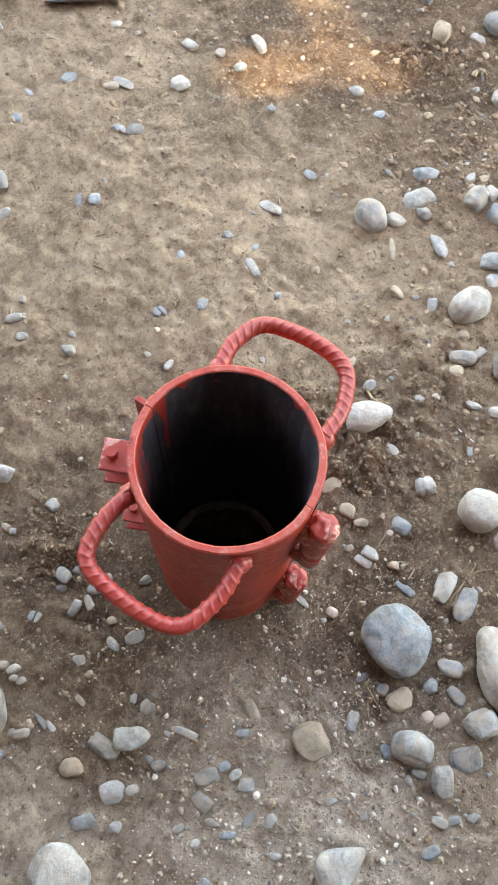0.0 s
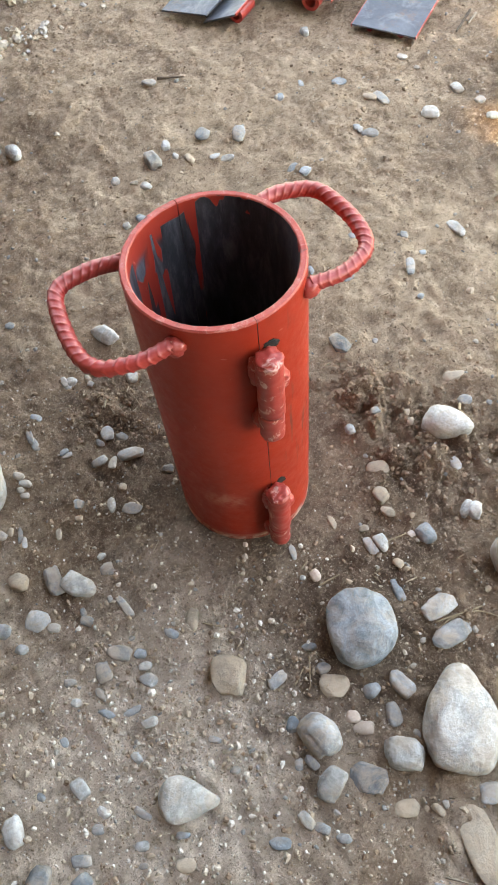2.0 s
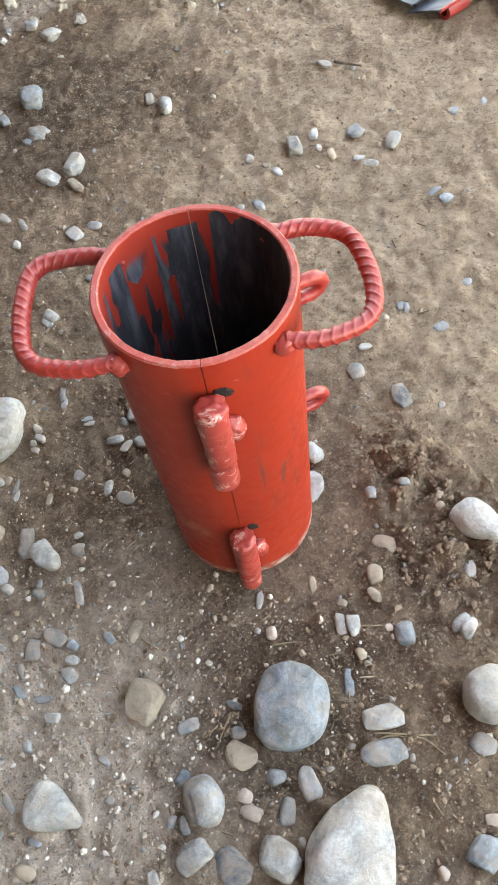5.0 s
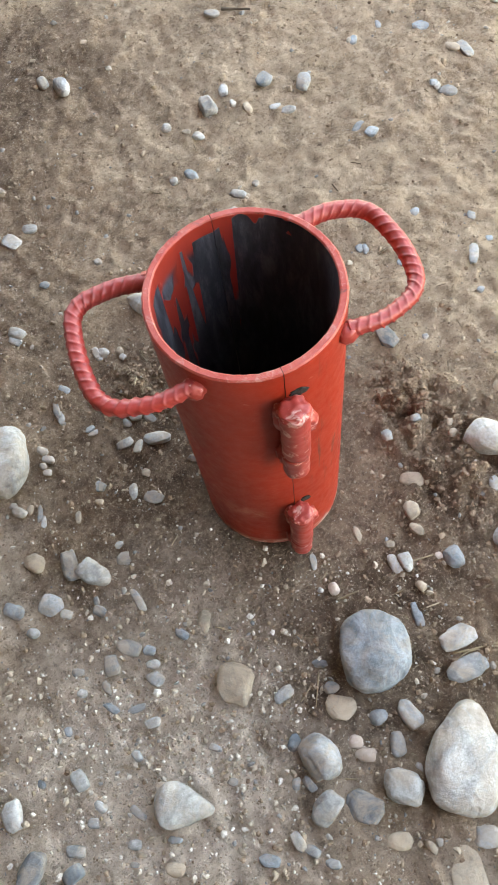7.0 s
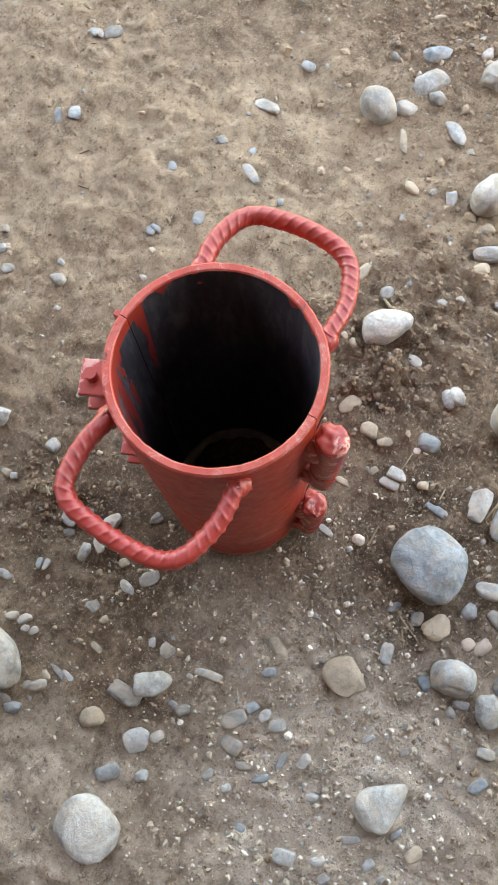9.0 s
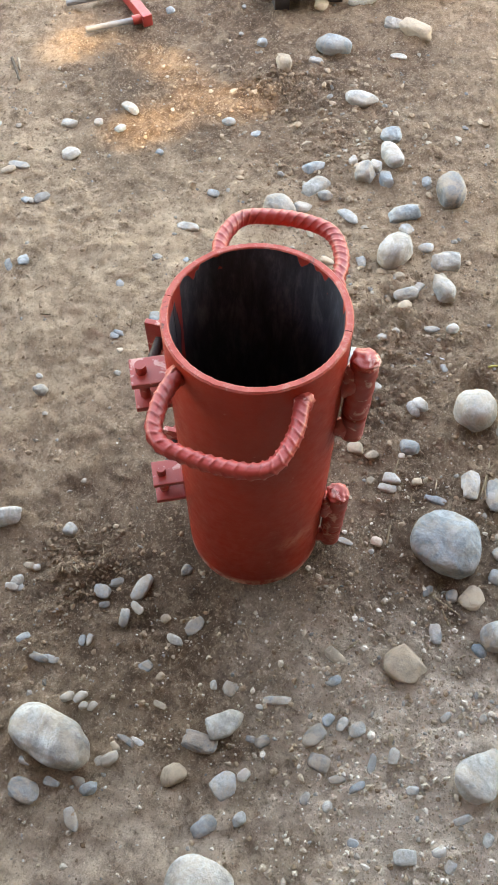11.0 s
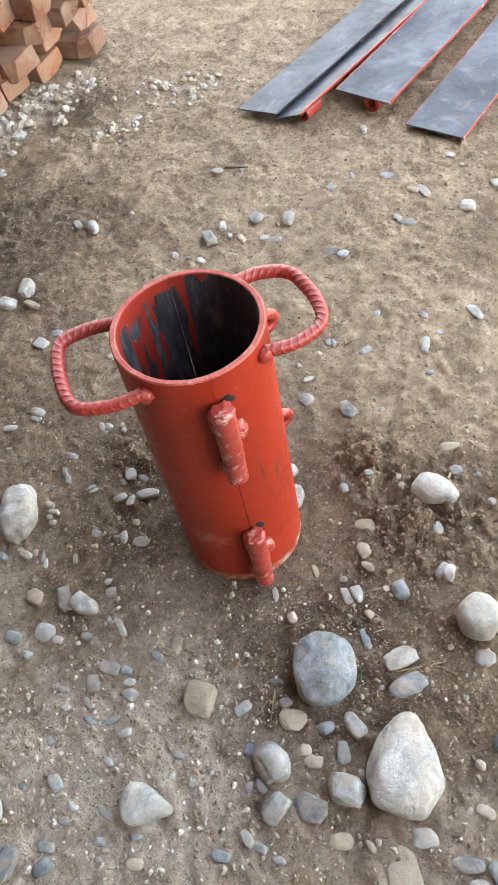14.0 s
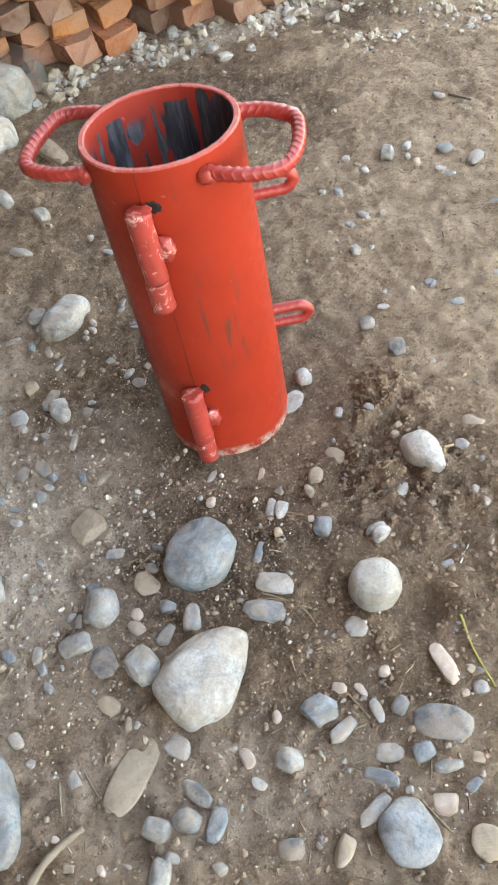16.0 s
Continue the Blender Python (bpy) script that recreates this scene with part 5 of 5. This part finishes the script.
twig([(0.285, -0.054, 0.0022), (0.302, -0.034, 0.0022)], 0.0022, STRAW, "dry yellow straw scrap by a pale stone")
twig([(0.186, -0.018, 0.0011), (0.194, 0.008, 0.0031), (0.212, 0.033, 0.0011)], 0.0011, STRAW, "thin dry root on the earth")
twig([(0.229, 0.793, 0.0040), (0.271, 0.770, 0.0040)], 0.0024, BARK, "dark bark scrap on dry earth")
twig([(0.106, -0.270, 0.0011), (0.131, -0.274, 0.0031), (0.157, -0.278, 0.0011)], 0.0011, STRAW, "thin straw stalk on the earth")
twig([(0.013, -0.166, 0.0011), (0.041, -0.166, 0.0011)], 0.0011, STRAW, "thin straw stalk on the earth")
twig([(0.211, -0.360, 0.0011), (0.240, -0.384, 0.0011)], 0.0011, STRAW, "thin dry root on the earth")
twig([(-0.129, -0.141, 0.0011), (-0.112, -0.154, 0.0011)], 0.0011, STRAW, "thin straw stalk on the earth")
twig([(0.091, -0.157, 0.0011), (0.136, -0.161, 0.0011)], 0.0011, STRAW, "thin straw stalk on the earth")
twig([(-0.051, -0.501, 0.0011), (-0.034, -0.532, 0.0011)], 0.0011, TWIG, "thin straw stalk on the earth")
twig([(-0.028, -0.488, 0.0011), (-0.002, -0.510, 0.0011)], 0.0011, TWIG, "thin straw stalk on the earth")
twig([(0.830, 0.671, 0.0030), (0.801, 0.655, 0.0030)], 0.003, TWIG, "pale wood chip on the earth")
twig([(0.822, 0.679, 0.0050), (0.763, 0.638, 0.0050)], 0.003, BARK, "dark crooked wood scrap on the earth")
twig([(0.315, -0.199, 0.0012), (0.322, -0.173, 0.0012)], 0.0012, PALE, "thin white plastic strip on the earth")


# ---- gravel, crumbs and straw: too many to count ----
def island_material(name, *stops, rough=0.85):
    m, n, l, b = mat(name, rough, 0, 0.3)
    g = n.new("ShaderNodeNewGeometry")
    c = ramp(n, l, g.outputs["Random Per Island"], *stops)
    f = noise_tex(n, l, 160, 5, 0.7)
    c = mix(n, l, ramp(n, l, f, (0.35, 0.5), (0.62, 0.0)), c, (0.14, 0.105, 0.075))
    l.new(c, b.inputs["Base Color"])
    bump(n, l, b, f, 0.4, 0.002)
    return m


GRAVEL = island_material("mixed_gravel", (0.0, (0.22, 0.155, 0.105)), (0.35, (0.30, 0.22, 0.155)), (0.62, (0.36, 0.285, 0.21)), (0.76, (0.25, 0.245, 0.23)), (0.88, (0.15, 0.155, 0.16)), (1.0, (0.42, 0.37, 0.30)))
RUBBLE = island_material("pale_rubble", (0.0, (0.30, 0.245, 0.18)), (0.4, (0.42, 0.37, 0.30)), (0.7, (0.36, 0.36, 0.35)), (1.0, (0.60, 0.57, 0.51)))
CRUMB = island_material("soil_crumbs", (0.0, (0.12, 0.076, 0.051)), (0.6, (0.21, 0.140, 0.095)), (1.0, (0.32, 0.225, 0.157)), rough=0.95)
GRIT = island_material("dusty_grit", (0.0, (0.26, 0.205, 0.15)), (0.5, (0.40, 0.335, 0.265)), (0.8, (0.56, 0.51, 0.44)), (1.0, (0.72, 0.69, 0.63)))
CHAFF = island_material("straw_bits", (0.0, (0.12, 0.085, 0.055)), (0.6, (0.24, 0.18, 0.12)), (1.0, (0.38, 0.31, 0.22)))


def scatter(name, label, category, spots, material, level=1, flat=0.7, sink=0.25, seed=3, smooth=True):
    """spots: (how many, middle, spread along x and y, smallest and largest size)."""
    rnd = random.Random(seed)
    base, faces = ico(level)
    faces = np.array(faces)
    shapes = []
    for k in range(14):
        s = Vector((k * 3.7, 1.3, 0))
        shapes.append(np.array([np.array(p) * (1 + 0.42 * noise.noise(Vector(p) * 1.2 + s) + 0.55 * noise.noise(Vector(p) * 2.3 + s)) for p in base]))
    vs, fs, n = [], [], 0
    for many, (cx, cy), (sx, sy), (lo, hi), even in spots:
        for _ in range(many):
            x, y = (cx + rnd.uniform(-sx, sx), cy + rnd.uniform(-sy, sy)) if even else (rnd.gauss(cx, sx), rnd.gauss(cy, sy))
            if math.hypot(x, y) < RADIUS + 0.006:
                continue
            r = lo * (hi / lo) ** (rnd.random() ** 2.2) / 2
            a, k, h = rnd.uniform(0, 6.3), rnd.uniform(0.6, 1.0), flat * rnd.uniform(0.6, 1.2)
            p = rnd.choice(shapes) * (r, r * k, r * h)
            c, s = math.cos(a), math.sin(a)
            vs.append(np.c_[p[:, 0] * c - p[:, 1] * s + x, p[:, 0] * s + p[:, 1] * c + y, p[:, 2] + ground_z(x, y) + r * h * (1 - 2 * sink)])
            fs.append(faces + n)
            n += len(base)
    ob = mesh_of(name, np.concatenate(vs).tolist(), np.concatenate(fs).tolist(), material, smooth)
    tagged(ob, label, category, "", "stuff")


scatter("gravel", "fine mixed gravel strewn over the earth", "gravel", [
    (4200, (0.25, 0.45), (0.95, 1.05), (0.002, 0.009), True),
    (2400, (-0.24, -0.22), (0.17, 0.13), (0.0014, 0.007), False),
    (1100, (0.12, -0.40), (0.16, 0.12), (0.002, 0.010), False),
    (300, (0.42, -0.14), (0.15, 0.14), (0.003, 0.012), False),
    (420, (0.75, 0.02), (0.16, 0.12), (0.004, 0.018), False),
    (350, (0.75, 0.45), (0.16, 0.16), (0.003, 0.012), False),
    (260, (-0.15, 0.62), (0.22, 0.2), (0.003, 0.014), False),
    (240, (-0.22, 0.15), (0.12, 0.16), (0.003, 0.010), False),
], GRAVEL, 1, 0.6, 0.42, 3, False)
scatter("rubble", "pale stone rubble along the foot of the bricks", "rubble", [
    (300, (-0.46, 1.055), (0.08, 0.045), (0.003, 0.032), False),
    (300, (-0.24, 1.19), (0.09, 0.045), (0.003, 0.034), False),
    (200, (-0.04, 1.29), (0.08, 0.04), (0.003, 0.026), False),
    (50, (0.20, 1.17), (0.06, 0.04), (0.005, 0.026), False),
    (60, (0.05, 1.06), (0.05, 0.03), (0.006, 0.028), False),
    (60, (0.28, 1.13), (0.04, 0.03), (0.005, 0.022), False),
    (90, (-0.62, 0.90), (0.05, 0.05), (0.006, 0.040), False),
], RUBBLE, 2, 0.75, 0.35, 7, False)
scatter("soil_crumbs", "loose crumbs and clods of brown soil", "soil", [
    (900, (0.20, 0.035), (0.028, 0.033), (0.0018, 0.008), False),
    (1000, (0.225, -0.070), (0.060, 0.055), (0.0018, 0.008), False),
    (700, (0.36, -0.10), (0.07, 0.06), (0.0015, 0.007), False),
    (600, (-0.11, 0.19), (0.030, 0.035), (0.0012, 0.008), False),
    (450, (0.86, 0.17), (0.05, 0.04), (0.002, 0.014), False),
    (600, (0.72, 0.05), (0.07, 0.06), (0.002, 0.010), False),
    (7000, (0.25, 0.35), (0.95, 0.95), (0.0014, 0.007), True),
    (2200, (0.17, -0.28), (0.17, 0.13), (0.0012, 0.008), False),
], CRUMB, 2, 0.7, 0.46, 5, False)


def straw(seed=9):
    rnd = random.Random(seed)
    vs, fs = [], []
    for many, cx, cy, sx, sy in ((130, 0.30, -0.08, 0.14, 0.12), (45, 0.06, -0.20, 0.06, 0.04), (130, 0.2, -0.42, 0.14, 0.10), (160, 0.4, 0.4, 0.4, 0.4), (60, -0.11, 0.19, 0.03, 0.03)):
        for _ in range(many):
            x, y, a, ln, w = rnd.gauss(cx, sx), rnd.gauss(cy, sy), rnd.uniform(0, 6.3), rnd.uniform(0.003, 0.016), rnd.uniform(0.0003, 0.0009)
            if math.hypot(x, y) < 0.1:
                continue
            d, s = Vector((math.cos(a), math.sin(a), rnd.uniform(-0.12, 0.12))), Vector((-math.sin(a), math.cos(a), 0))
            c = Vector((x, y, ground_z(x, y) + 0.0012))
            n = len(vs)
            for e in (-1, 1):
                q = c + d * ln / 2 * e
                vs += [q + s * w, q - s * w, q + Vector((0, 0, w * 1.4))]
            fs += [(n, n + 3, n + 5, n + 2), (n + 1, n + 2, n + 5, n + 4), (n, n + 1, n + 4, n + 3), (n, n + 2, n + 1), (n + 3, n + 4, n + 5)]
    tagged(mesh_of("straw_bits", vs, fs, CHAFF, False), "scraps of dry straw and roots on the earth", "straw", "", "stuff")


straw()
scatter("grit", "fine pale grit on the dusty patch", "grit", [
    (6500, (-0.25, -0.26), (0.17, 0.12), (0.0010, 0.0042), False),
    (1500, (-0.22, -0.23), (0.15, 0.11), (0.0025, 0.0100), False),
    (1500, (0.10, -0.44), (0.20, 0.08), (0.0010, 0.0045), False),
    (1500, (-0.28, 0.25), (0.12, 0.20), (0.0010, 0.0042), False),
    (3500, (0.35, 0.40), (0.85, 0.85), (0.0010, 0.0036), True),
], GRIT, 1, 0.8, 0.35, 21, False)
